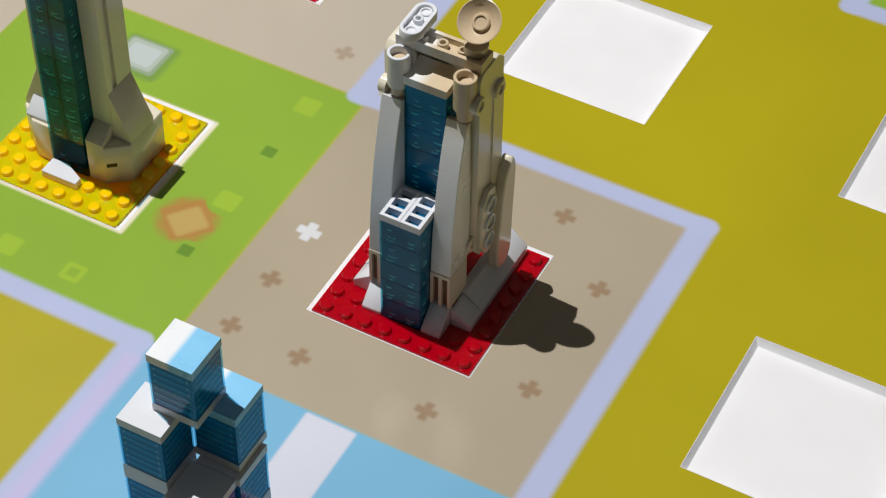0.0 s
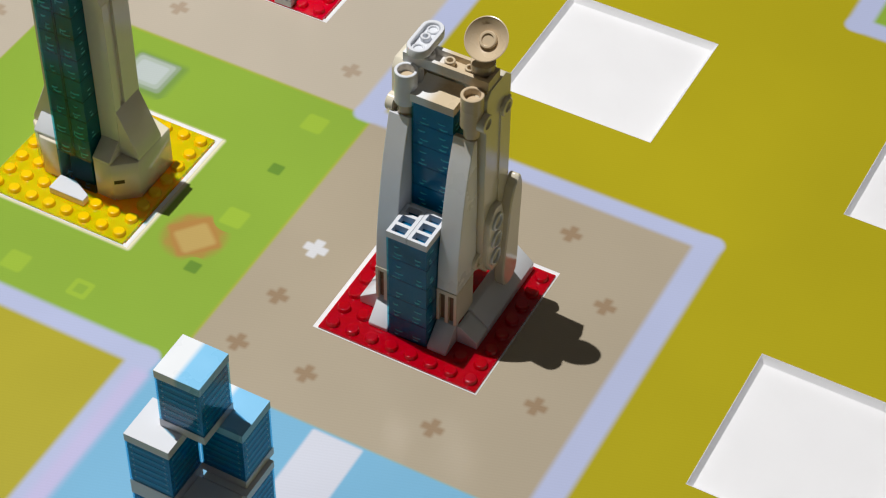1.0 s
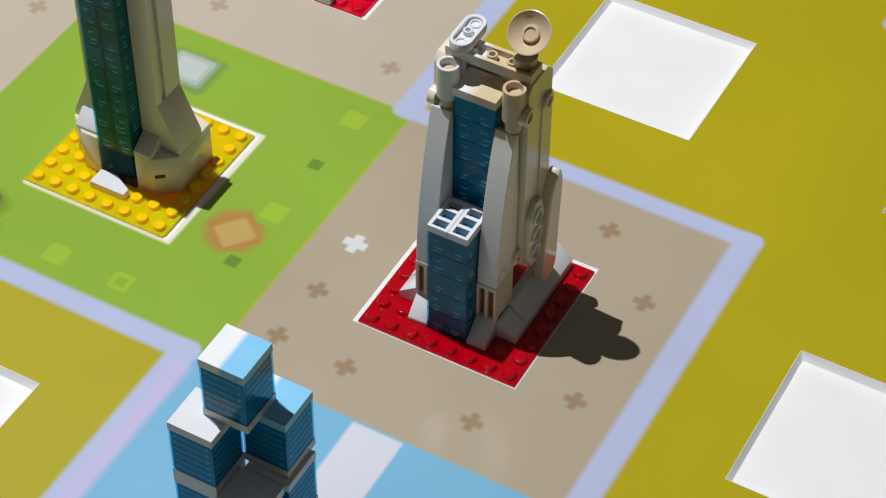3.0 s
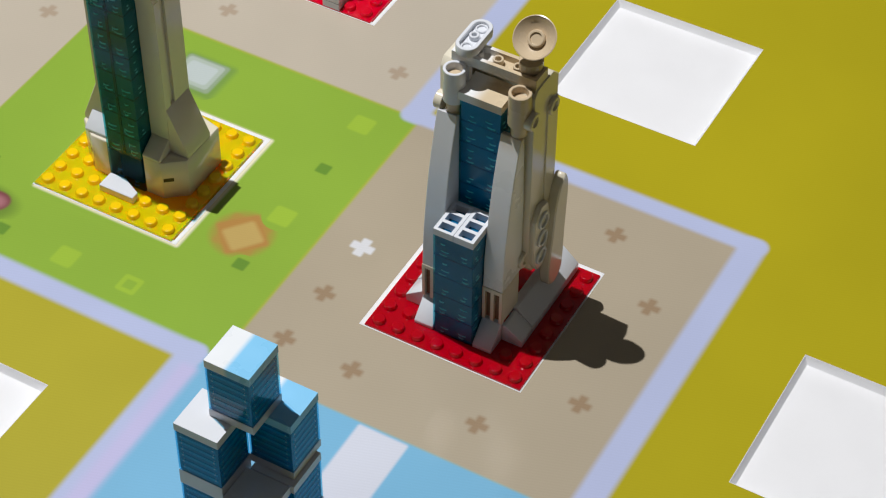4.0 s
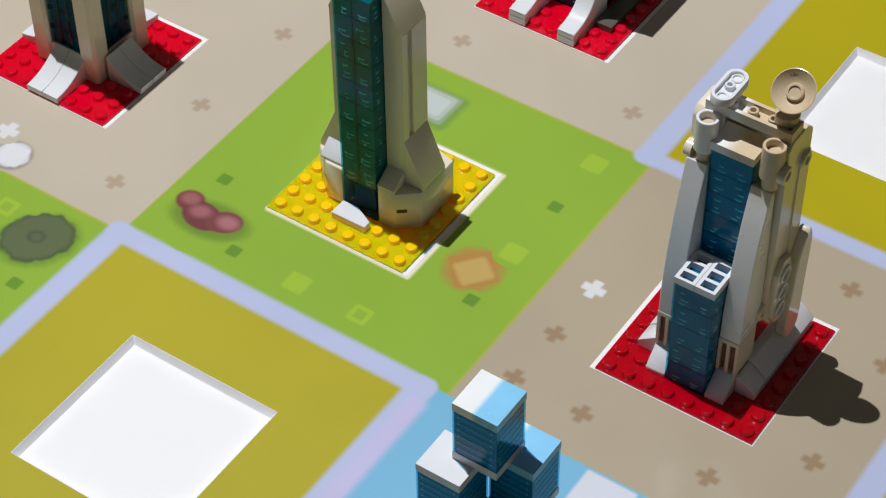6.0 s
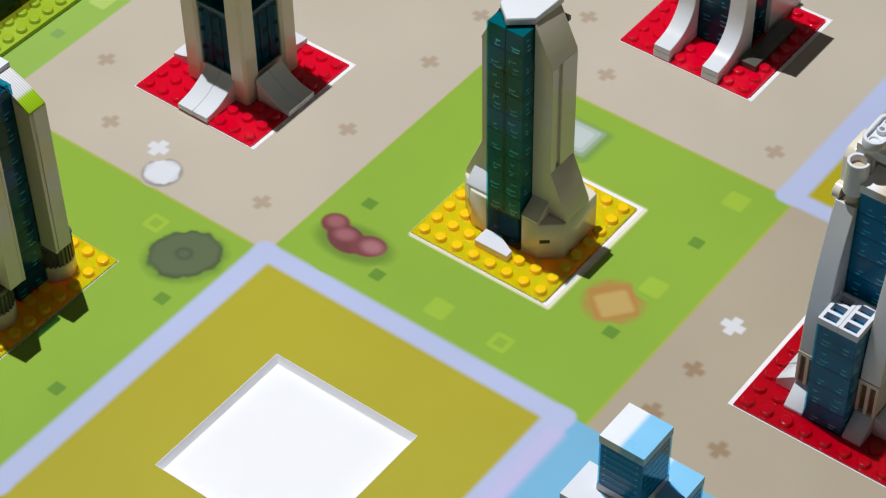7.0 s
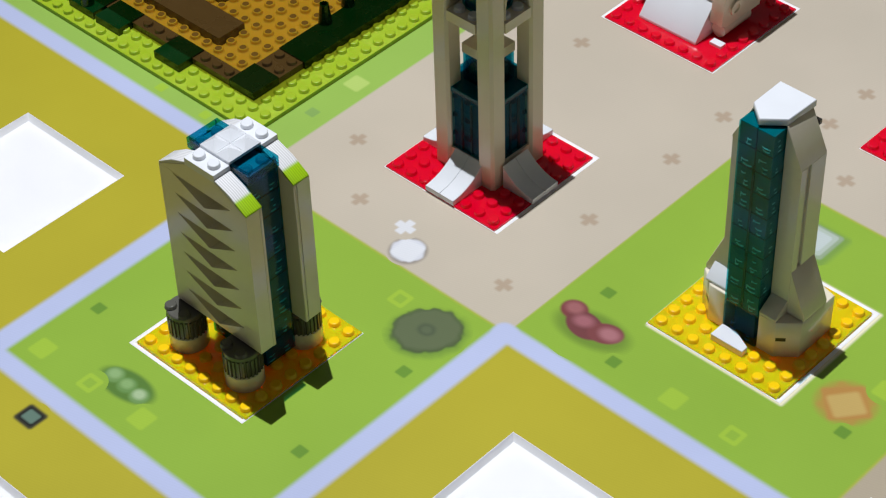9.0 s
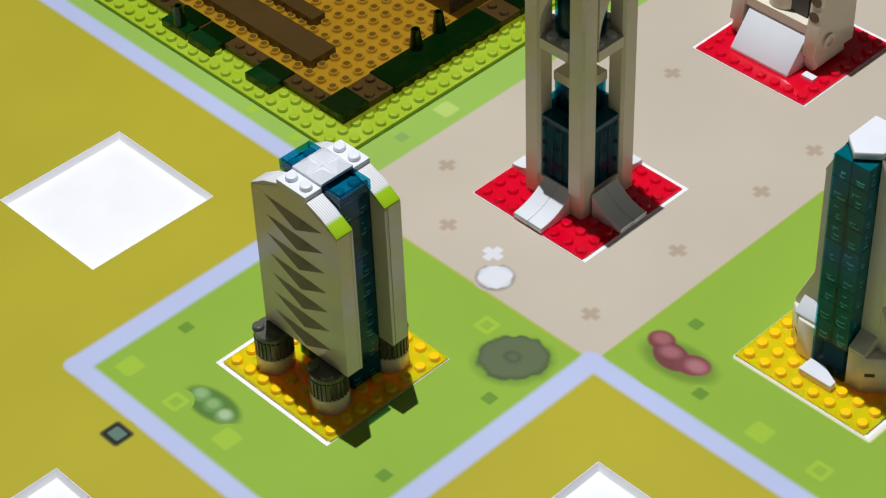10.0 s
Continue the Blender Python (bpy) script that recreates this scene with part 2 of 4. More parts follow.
def turned(bm, profile, place=(0, 0, 0), steps=20, m=None):
    """A profile of (radius, height) turned about the upright axis, then placed."""
    rings = []
    m = m or Matrix()
    for r, z in profile:
        if r < 1e-6:
            rings.append([bm.verts.new((m @ Vector((0, 0, z))) + Vector(place))])
        else:
            rings.append([bm.verts.new((m @ Vector((r * math.cos(a), r * math.sin(a), z))) + Vector(place))
                          for a in (2 * math.pi * k / steps for k in range(steps))])
    faces = []
    for a, b in zip(rings, rings[1:]):
        for k in range(steps):
            q = [a[k % len(a)], a[(k + 1) % len(a)], b[(k + 1) % len(b)], b[k % len(b)]]
            q = list(dict.fromkeys(q))
            if len(q) > 2:
                faces.append(bm.faces.new(q))
    bmesh.ops.recalc_face_normals(bm, faces=faces)


def rod(bm, x, y, z0, z1, r, steps=20, edge=0.25):
    turned(bm, [(0, z0), (r - edge, z0), (r, z0 + edge), (r, z1 - edge), (r - edge, z1), (0, z1)], (x, y, 0), steps)


def pipe(bm, x, y, z0, z1, r, inner, steps=20, m=None, place=None):
    p = [(inner, z0), (r, z0), (r, z1 - 0.2), (r - 0.2, z1), (inner + 0.2, z1), (inner, z1 - 0.2), (inner, z0)]
    turned(bm, p, place or (x, y, 0), steps, m)


def thing(name, x, y, z, label, category, group=""):
    ob = new(name)
    ob.empty_display_size = 0.01
    ob.location = (x * MM, y * MM, z * MM)
    return tagged(ob, label, category, group)


def finish(bm, name, material, origin, bevel=0.22, smooth=40):
    if bevel:
        sharp = [e for e in bm.edges if len(e.link_faces) == 2 and e.calc_face_angle(0) > 0.6]
        bmesh.ops.bevel(bm, geom=sharp, offset=bevel, segments=1, affect="EDGES", clamp_overlap=True)
    bmesh.ops.transform(bm, matrix=Matrix.Scale(MM, 4) @ Matrix.Translation(-Vector(origin) / MM), verts=bm.verts)
    me = bpy.data.meshes.new(name)
    bm.to_mesh(me)
    bm.free()
    me.polygons.foreach_set("use_smooth", [True] * len(me.polygons))
    me.set_sharp_from_angle(angle=radians(smooth))
    me.materials.append(material)
    return me


def root(ob):
    while ob.parent:
        ob = ob.parent
    return ob


def part(name, bm, material, parent, label="", bevel=0.22):
    ob = new(name, finish(bm, name, material, root(parent).location, bevel))
    ob.parent = parent
    return tagged(ob, label)


def solo(name, bm, material, label, category, kind="", group="", bevel=0.22, origin=(0, 0, 0)):
    o = Vector(origin) * MM
    ob = new(name, finish(bm, name, material, o, bevel))
    ob.location = o
    return tagged(ob, label, category, group, kind)


def block(name, material, parent, *boxes, label="", bevel=0.22):
    bm = bmesh.new()
    for b in boxes:
        bx(bm, *b)
    return part(name, bm, material, parent, label, bevel)


def stud_mesh(name, material, r=2.4, h=1.7, steps=16):
    bm = bmesh.new()
    turned(bm, [(r + 0.25, 0), (r, 0.25), (r, h - 0.35), (r - 0.3, h), (r - 0.55, h), (0, h)], steps=steps)
    return finish(bm, name, material, (0, 0, 0), 0, 50)


def put_mesh(name, mesh, parent, x, y, z, label=""):
    ob = new(name, mesh)
    ob.parent = parent
    ob.location = Vector((x, y, z)) * MM - root(parent).location
    return tagged(ob, label)


# ---- table top, sockets ----
PITCH, HOLE, TOP = 147.1, 33.3, 0.8
FILLED = [(0, 0), (1, 0), (2, 0), (2, -1), (0, -1), (1, 1), (2, 1)]
EMPTY = [(1, -1), (0, 1), (-1, 0), (-1, 1), (3, -1), (2, -2)]


def centre(i, j):
    return 192 - PITCH * i, 63.6 + 146.2 * j


def table_top():
    holes = [centre(*c) for c in FILLED + EMPTY]
    xs = sorted({-900, 1100} | {x + s * HOLE for x, _ in holes for s in (-1, 1)})
    ys = sorted({-900, 1000} | {y + s * HOLE for _, y in holes for s in (-1, 1)})
    bm = bmesh.new()
    grid = {}
    def vert(x, y):
        if (x, y) not in grid:
            grid[x, y] = bm.verts.new((x, y, 0))
        return grid[x, y]
    for x0, x1 in zip(xs, xs[1:]):
        for y0, y1 in zip(ys, ys[1:]):
            cx, cy = (x0 + x1) / 2, (y0 + y1) / 2
            if any(abs(cx - x) < HOLE and abs(cy - y) < HOLE for x, y in holes):
                continue
            bm.faces.new((vert(x0, y0), vert(x1, y0), vert(x1, y1), vert(x0, y1)))
    drawn = bmesh.ops.extrude_face_region(bm, geom=bm.faces[:], use_keep_orig=True)
    bmesh.ops.translate(bm, vec=(0, 0, -12), verts=[v for v in drawn["geom"] if isinstance(v, bmesh.types.BMVert)])
    bmesh.ops.recalc_face_normals(bm, faces=bm.faces[:])
    solo("ground", bm, PICTURE, "flat table top showing a projected toy city map", "table top", "structure", bevel=0)


table_top()


def socket(x, y, floor, rim=0.2):
    """A moulded recess: a small rim, drafted walls, flat floor, all of one sheet."""
    sweep = [(0.0, 0.1), (rim, 0.08), (rim + 0.15, -0.15), (rim + 0.15 - floor * 0.36, floor + 0.5), (rim + 0.5 - floor * 0.4, floor)]
    bm = bmesh.new()
    w = HOLE - 0.02
    loops = [[bm.verts.new((x + sx * (w - d), y + sy * (w - d), h)) for sx, sy in ((-1, -1), (1, -1), (1, 1), (-1, 1))] for d, h in sweep]
    for a, b in zip(loops, loops[1:]):
        for k in range(4):
            bm.faces.new((a[k], a[(k + 1) % 4], b[(k + 1) % 4], b[k]))
    bm.faces.new(loops[-1])
    under = [bm.verts.new((x + sx * w, y + sy * w, floor - 1)) for sx, sy in ((-1, -1), (1, -1), (1, 1), (-1, 1))]
    for k in range(4):
        bm.faces.new((loops[0][(k + 1) % 4], loops[0][k], under[k], under[(k + 1) % 4]))
    bm.faces.new(list(reversed(under)))
    bmesh.ops.recalc_face_normals(bm, faces=bm.faces[:])
    solo("socket", bm, LINER, "square white recess sunk into the table top", "recess", "structure", "sockets", 0, (x, y, floor))


for c in FILLED:
    socket(*centre(*c), -2.6, 1.7)
for c in EMPTY:
    socket(*centre(*c), -2.9)

# ---- base plates ----
STUDS = {m: stud_mesh("stud", m) for m in (RED, LIT_RED, WHITE, LIME, RIB)}
for body_tone, stud_tone in ((YELLOW, YELLOW_STUD), (DEEP, DEEP_STUD), (SMOKE, SMOKE_STUD)):
    STUDS[body_tone] = stud_mesh("stud", stud_tone)


def plate(i, j, material, label, covered, slack=(0, 0)):
    """An eight by eight plate lying loosely in its recess; studs under what stands on it are left out."""
    cx, cy = centre(i, j)
    cx, cy = cx + slack[0], cy + slack[1]
    ob = thing("base_plate", cx, cy, TOP - 3.2, label, "base plate", "base plates")
    block("plate", material, ob, (cx - 31.9, cx + 31.9, cy - 31.9, cy + 31.9, -2.58, TOP), bevel=0.3)
    for a in range(8):
        for b in range(8):
            x, y = cx - 28 + 8 * a, cy - 28 + 8 * b
            if not any(x0 < x < x1 and y0 < y < y1 for x0, x1, y0, y1 in covered):
                put_mesh("stud", STUDS[material], ob, x, y, TOP)
    return ob


RED_LABEL = "red plastic studded base plate set in a white recess"
YELLOW_LABEL = "clear yellow plastic studded base plate set in a white recess"
plate(0, 0, RED, RED_LABEL, [(168, 216, 48, 96), (176, 208, 40, 50)], (0.7, -0.9))
plate(1, 0, YELLOW, YELLOW_LABEL, [(29, 69, 47, 88), (36, 53, 40, 50)], (-0.9, -0.9))
plate(2, 0, LIT_RED, RED_LABEL, [(-121, -87, 48, 81), (-113, -93, 32, 96), (-133, -69, 55, 73)], (-0.6, -1.0))
plate(2, -1, YELLOW, YELLOW_LABEL,
      [(-125, -109, -107, -91), (-93, -77, -107, -91), (-125, -109, -75, -59), (-93, -77, -75, -59)], (1.0, 0.9))
plate(0, -1, RED, RED_LABEL, [(168, 200, -99, -59)])
plate(1, 1, LIT_RED, RED_LABEL, [(28, 38, 177, 246), (52, 62, 177, 246), (30, 60, 195, 227), (61, 70, 195, 228)], (-0.9, -1.0))
plate(2, 1, LIT_RED, RED_LABEL, [(-126, -78, 186, 234)], (0.6, -1.0))


# ---- stacked see-through bricks ----
def brick_shell(bm, x0, x1, y0, y1, z0, z1, wall=1.3):
    """One hollow brick: four walls, open above and below."""
    bx(bm, x0, x1, y0, y0 + wall, z0, z1)
    bx(bm, x0, x1, y1 - wall, y1, z0, z1)
    bx(bm, x0, x0 + wall, y0 + wall, y1 - wall, z0, z1)
    bx(bm, x1 - wall, x1, y0 + wall, y1 - wall, z0, z1)


def bow(bm, x, y, z, r, along, thick=0.36, hook=0.0):
    """A glint on a stud's near edge, built as a short bent bar, at times with one upright side."""
    pts = [(r * t, -0.45 * (1 - t * t)) for t in (-1, -0.5, 0, 0.5, 1)]
    outer, inner = [], []
    for u, v in pts:
        for row, w in ((outer, v), (inner, v + 0.3)):
            row.append((x + u, y + w) if along == "x" else (x - w, y + u))
    prism(bm, outer + inner[::-1], "z", z, z + thick)
    if hook:
        a, b = (x - r, y) if along == "x" else (x - 0.3, y - r)
        bx(bm, a, a + 0.3, b, b + 0.3, z - hook, z - 0.02)


SPARK = random.Random(4)


def brick_stack(parent, material, x0, x1, y0, y1, z0, count, step=9.95, inset=(0.5, 0.5, 0.5, 0.5)):
    """Clear bricks on one another; each has pale bars for stud glints and the tinted inner wall that shows through it.
    """
    for k in range(count):
        z = z0 + k * step
        bm = bmesh.new()
        bx(bm, x0 + 0.05, x1 - 0.05, y0 + 0.05, y1 - 0.05, z + 0.03, z + step - 0.03)
        b = part("brick", bm, material, parent, "clear tinted brick" if k == 0 else "", 0.18)
        block("inner_wall", CORES[material], b, (x0 + inset[0], x1 - inset[1], y0 + inset[2], y1 - inset[3], z + 0.15, z + step - 0.15), bevel=0.25)
        nx, ny = max(1, round((x1 - x0) / 8)), max(1, round((y1 - y0) / 8))
        spots = [(x0 + (i + 0.5) * (x1 - x0) / nx, y0 + (j + 0.5) * (y1 - y0) / ny) for i in range(nx) for j in range(ny)]
        # pale bars stand in for the lamp's glints on the studs
        glints = bmesh.new()
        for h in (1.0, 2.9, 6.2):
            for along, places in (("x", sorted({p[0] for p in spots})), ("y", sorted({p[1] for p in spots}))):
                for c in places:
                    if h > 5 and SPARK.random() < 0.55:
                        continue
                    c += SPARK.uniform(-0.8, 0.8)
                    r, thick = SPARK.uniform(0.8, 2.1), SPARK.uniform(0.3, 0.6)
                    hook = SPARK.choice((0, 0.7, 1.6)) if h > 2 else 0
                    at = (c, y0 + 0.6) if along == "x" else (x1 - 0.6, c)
                    bow(glints, *at, z + h + SPARK.uniform(-0.3, 0.3), r, along, thick, hook)
        part("glint_bar", glints, GLINTS[material], b, "", 0)


def curve(points, steps=6):
    """A smooth line through a few points."""
    out = []
    for i in range(len(points) - 1):
        p0, p1, p2, p3 = (Vector(points[max(0, min(len(points) - 1, i + d))]) for d in (-1, 0, 1, 2))
        for k in range(steps):
            t = k / steps
            out.append(tuple(0.5 * (2 * p1 + (p2 - p0) * t + (2 * p0 - 5 * p1 + 4 * p2 - p3) * t ** 2
                                    + (3 * p1 - p0 - 3 * p2 + p3) * t ** 3)))
    return out + [tuple(points[-1])]


def grille(parent, x0, x1, y0, y1, z0, z1, count):
    """A flat tile with a row of slots right through it."""
    bm = bmesh.new()
    gap = (y1 - y0) / count
    bx(bm, x0, x0 + 1.3, y0, y1, z0, z1)
    bx(bm, x1 - 1.3, x1, y0, y1, z0, z1)
    bx(bm, x0 + 1.3, x1 - 1.3, y0, y0 + 1.1, z0, z1)
    for k in range(1, count + 1):
        c = y0 + k * gap
        bx(bm, x0 + 1.3, x1 - 1.3, c - 1.1 if k == count else c - 0.7, c if k == count else c + 0.7, z0, z1)
    part("grille", bm, WHITE, parent, "white slotted tile", 0.12)


# ---- tall tower with the dish (red plate) ----
def dish_tower():
    ob = thing("toy_tower", 192, 64, TOP, "white toy brick tower with blue windows and a round dish", "toy tower", "toy towers")
    z = TOP
    brick_stack(ob, BLUE, 184, 200, 40.3, 56, z, 5, 9.95)
    for x in (184.1, 192.1):
        grille(ob, x, x + 7.8, 40.2, 55.4, z + 49.85, z + 52.8, 3)
    block("step_plate", WHITE, ob, (184, 200, 56.1, 63, z + 45, z + 50.4))
    brick_stack(ob, BLUE, 184, 200, 58.2, 72, z + 50.5, 5, 9.65)
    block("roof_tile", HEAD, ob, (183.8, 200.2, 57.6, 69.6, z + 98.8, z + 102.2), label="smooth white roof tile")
    block("core", CREAM, ob, (184.5, 199.5, 72.2, 84, z + 10, z + 96))
    for side in (-1, 1):
        def sx(a, b):
            a, b = 192 + side * a, 192 + side * b
            return min(a, b), max(a, b)
        d = 0.0 if side > 0 else -1.0
        front = curve([(47.6 + d, z + 25.2), (48.5 + d, z + 42), (51.2 + d, z + 62), (54.2 + d, z + 77), (58.0 + d, z + 90.6 - d)])
        bm = bmesh.new()
        prism(bm, front + [(60.2, z + 90), (61.6, z + 60), (61.6, z + 25.2)], "x", *sx(8.1, 16))
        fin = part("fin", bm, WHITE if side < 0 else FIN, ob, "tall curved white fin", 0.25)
        lo, hi, y0, y1 = z + 9.2, z + 25.1, 47.4 + d, 49.1 + d
        foot = block("vent_block", CREAM, ob, (*sx(8.1, 16), y1 + 0.02, 60, lo, hi), (*sx(8.1, 9.2), y0, y1, lo, hi), (*sx(11.4, 12.7), y0, y1, lo, hi),
                     (*sx(14.9, 16), y0, y1, lo, hi), (*sx(9.22, 11.38), y0, y1, hi - 1.7, hi), (*sx(12.72, 14.88), y0, y1, hi - 1.7, hi),
                     label="cream brick with two upright slots", bevel=0.12)
        # brown sheets stand in for the shade inside the slots
        for a in (9.22, 12.72):
            block("slot_shade", BROWN, foot, (*sx(a, a + 2.16), y1 - 0.4, y1 - 0.02, lo + 0.4, hi - 1.8), bevel=0)
        bm = bmesh.new()
        prism(bm, [(62.5, z + 26), (62.5, z + 106), (65, z + 108.9), (76, z + 108.9), (80, z + 105), (80, z + 21), (66, z + 21)], "x", *sx(12, 18))
        side_wall = part("side_wall", bm, CREAM, ob, "", 0.3)
        block("seam_panel", CREAM, side_wall, (*sx(18, 18.5), 72.4, 79.6, z + 26, z + 96), bevel=0.1)
        # collar, upright ring and cross pins at the head
        bm = bmesh.new()
        pipe(bm, 193.2 + side * 12.4, 60.4, z + 96, z + 109.4, 4.0, 2.9)
        ring = part("ring", bm, WHITE if side < 0 else TAN_LIT, ob, "upright hollow connector", 0)
        bm = bmesh.new()
        rod(bm, 193.2 + side * 12.4, 60.4, z + 91, z + 106.4, 2.85)
        part("ring_core", bm, TAN_LIT, ring, "", 0)
        cx = 193.2 + side * 12.4
        block("ring_arm", WHITE if side < 0 else TAN_LIT, ring, (cx - 1.0, cx + 3.6, 63.9, 66.2, z + 100, z + 108.8), bevel=0.3)
        for y, h in ((61, 98 if side > 0 else 92.5), (75.5, 94), (62, 30)):
            bm = bmesh.new()
            m = Matrix.Rotation(radians(90), 4, "Y")
            x = 192 + side * ((18.2 if side > 0 or y > 70 else 16.8) if h > 40 else 16.0)
            turned(bm, [(0, -1.6), (3.4, -1.6), (3.4, 1.0), (3.1, 1.3), (2.0, 1.3), (1.8, 0.5), (0, 0.5)], (x, y, z + h), 20,
                   m if side > 0 else Matrix.Rotation(radians(-90), 4, "Y"))
            part("pin", bm, CREAM, ob, "round connector pin", 0)
        # sloping skirts
        bm = bmesh.new()
        prism(bm, [(192 + side * 24, z), (192 + side * 24, z + 3.6), (192 + side * 17.4, z + 9.6), (192 + side * 14, z + 9.6), (192 + side * 14, z)], "y", 57, 93.4)
        part("skirt", bm, WHITE, ob, "long sloping white skirt brick")
        bm = bmesh.new()
        prism(bm, [(192 + side * 24, z), (192 + side * 24, z + 3.2), (192 + side * 17.4, z + 8.2), (192 + side * 15.9, z + 8.2), (192 + side * 15.9, z)], "y", 48.4, 56.9)
        part("skirt_end", bm, WHITE, ob)
        bm = bmesh.new()
        prism(bm, [(40.2, z), (40.2, z + 1.6), (47.5, z + 9), (50, z + 9), (50, z)], "x", *sx(8.2, 15.8))
        part("wedge", bm, WHITE, ob, "small sloping white brick")
        # perforated beam and blade
        bm = bmesh.new()
        outline = [(y, h) for y, h in ((66.5, z + 22), (71, z + 21.5), (74, z + 26), (75, z + 44), (73, z + 51.5), (67.5, z + 53), (63.5, z + 48), (62.8, z + 29))]
        prism(bm, outline, "x", *sx(17.5, 20))
        beam = part("beam", bm, CREAM, ob, "cream beam with round holes", 0.5)
        for k in range(3):
            bm = bmesh.new()
            m = Matrix.Rotation(radians(90 * side), 4, "Y")
            turned(bm, [(2.6, 0.0), (3.5, 0.0), (3.5, 0.9), (3.2, 1.1), (2.8, 1.1), (2.6, 0.9), (2.6, 0)], (192 + side * 19.8, 68.3 + 0.4 * k, z + 28.5 + 8.4 * k), 18, m)
            part("hole_rim", bm, WHITE, beam, "", 0)
        bm = bmesh.new()
        prism(bm, curve([(80.6, z + 58.8), (82.6, z + 57.6), (84.2, z + 51), (83.2, z + 31), (82.6, z + 14), (80.2, z + 9.4), (76.2, z + 8), (72.6, z + 10.4), (71.8, z + 20), (73.8, z + 34), (75.4, z + 47), (77.6, z + 54)], 3),
              "x", *sx(18.2, 22.2))
        part("blade", bm, CREAM, ob, "slim cream upright blade", 0.5)
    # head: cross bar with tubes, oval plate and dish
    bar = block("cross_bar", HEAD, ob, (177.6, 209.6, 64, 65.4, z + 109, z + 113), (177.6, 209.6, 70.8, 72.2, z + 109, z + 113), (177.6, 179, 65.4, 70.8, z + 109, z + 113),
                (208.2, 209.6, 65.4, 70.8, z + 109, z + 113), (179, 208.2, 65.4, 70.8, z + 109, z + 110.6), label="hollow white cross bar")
    for k in range(3):
        bm = bmesh.new()
        pipe(bm, 185.5 + 7.6 * k, 68.1, z + 110.6, z + 113, 1.9, 1.1, 16)
        part("tube", bm, HEAD, bar, "", 0)
    block("back_wall", CREAM, ob, (180, 204, 74, 80, z + 92, z + 105))
    # oval plate lying on the end of the bar
    ox, oy, oz = 183.0, 69.8, z + 117.8
    bm = bmesh.new()
    def stadium(r, n=12):
        return [(r * math.cos(a), 4.6 + r * math.sin(a)) for a in (math.pi * k / n for k in range(n + 1))] + \
               [(r * math.cos(a), -4.6 + r * math.sin(a)) for a in (math.pi + math.pi * k / n for k in range(n + 1))]
    rings = [[bm.verts.new((ox + x, oy + y, oz + h)) for x, y in stadium(r)]
             for r, h in ((3.9, -3.4), (4.1, -3.2), (4.1, -0.3), (3.9, 0), (2.9, 0), (2.7, -0.2), (2.7, -1.7))]
    n = len(rings[0])
    for a, b in zip(rings, rings[1:]):
        for k in range(n):
            bm.faces.new((a[k], a[(k + 1) % n], b[(k + 1) % n], b[k]))
    bm.faces.new(rings[-1])
    bm.faces.new(list(reversed(rings[0])))
    bmesh.ops.recalc_face_normals(bm, faces=bm.faces[:])
    oval = part("oval_plate", bm, WHITE, ob, "small oval white plate with a raised rim", 0)
    bm = bmesh.new()
    pipe(bm, ox, oy, oz - 1.7, oz + 0.1, 1.8, 0.9, 16)
    part("tube", bm, WHITE, oval, "", 0)
    for dy in (-5.2, 5.2):
        bm = bmesh.new()
        pipe(bm, ox, oy + dy, oz - 1.7, oz - 1.0, 2.2, 1.5, 16)
        part("eye", bm, WHITE, oval, "", 0)
    block("oval_foot", TAN_LIT, ob, (179.4, 184.4, 66, 71, z + 112.9, z + 114.45))
    # dish
    face = Matrix.Rotation(radians(42), 4, "X")
    bm = bmesh.new()
    turned(bm, [(0, -2.8), (2.8, -2.6), (5.7, -1.0), (7.4, 1.2), (7.6, 1.6), (7.3, 1.7), (5.4, -0.2), (3.0, -1.2), (3.0, 0.1), (2.7, 0.4), (2.1, 0.4), (1.9, -0.2), (0, -0.2)],
           (206, 69.5, z + 126.0), 36, face)
    part("dish", bm, TAN_LIT, ob, "round cream dish with a stud in its middle", 0)
    bm = bmesh.new()
    rod(bm, 204.5, 69.8, z + 112.6, z + 116.4, 4.2)
    part("dish_foot", bm, TAN_LIT, ob, "", 0)
    bm = bmesh.new()
    rod(bm, 205, 71.2, z + 116, z + 123.6, 2.2)
    part("dish_stem", bm, CREAM, ob, "", 0)
    return ob


dish_tower()


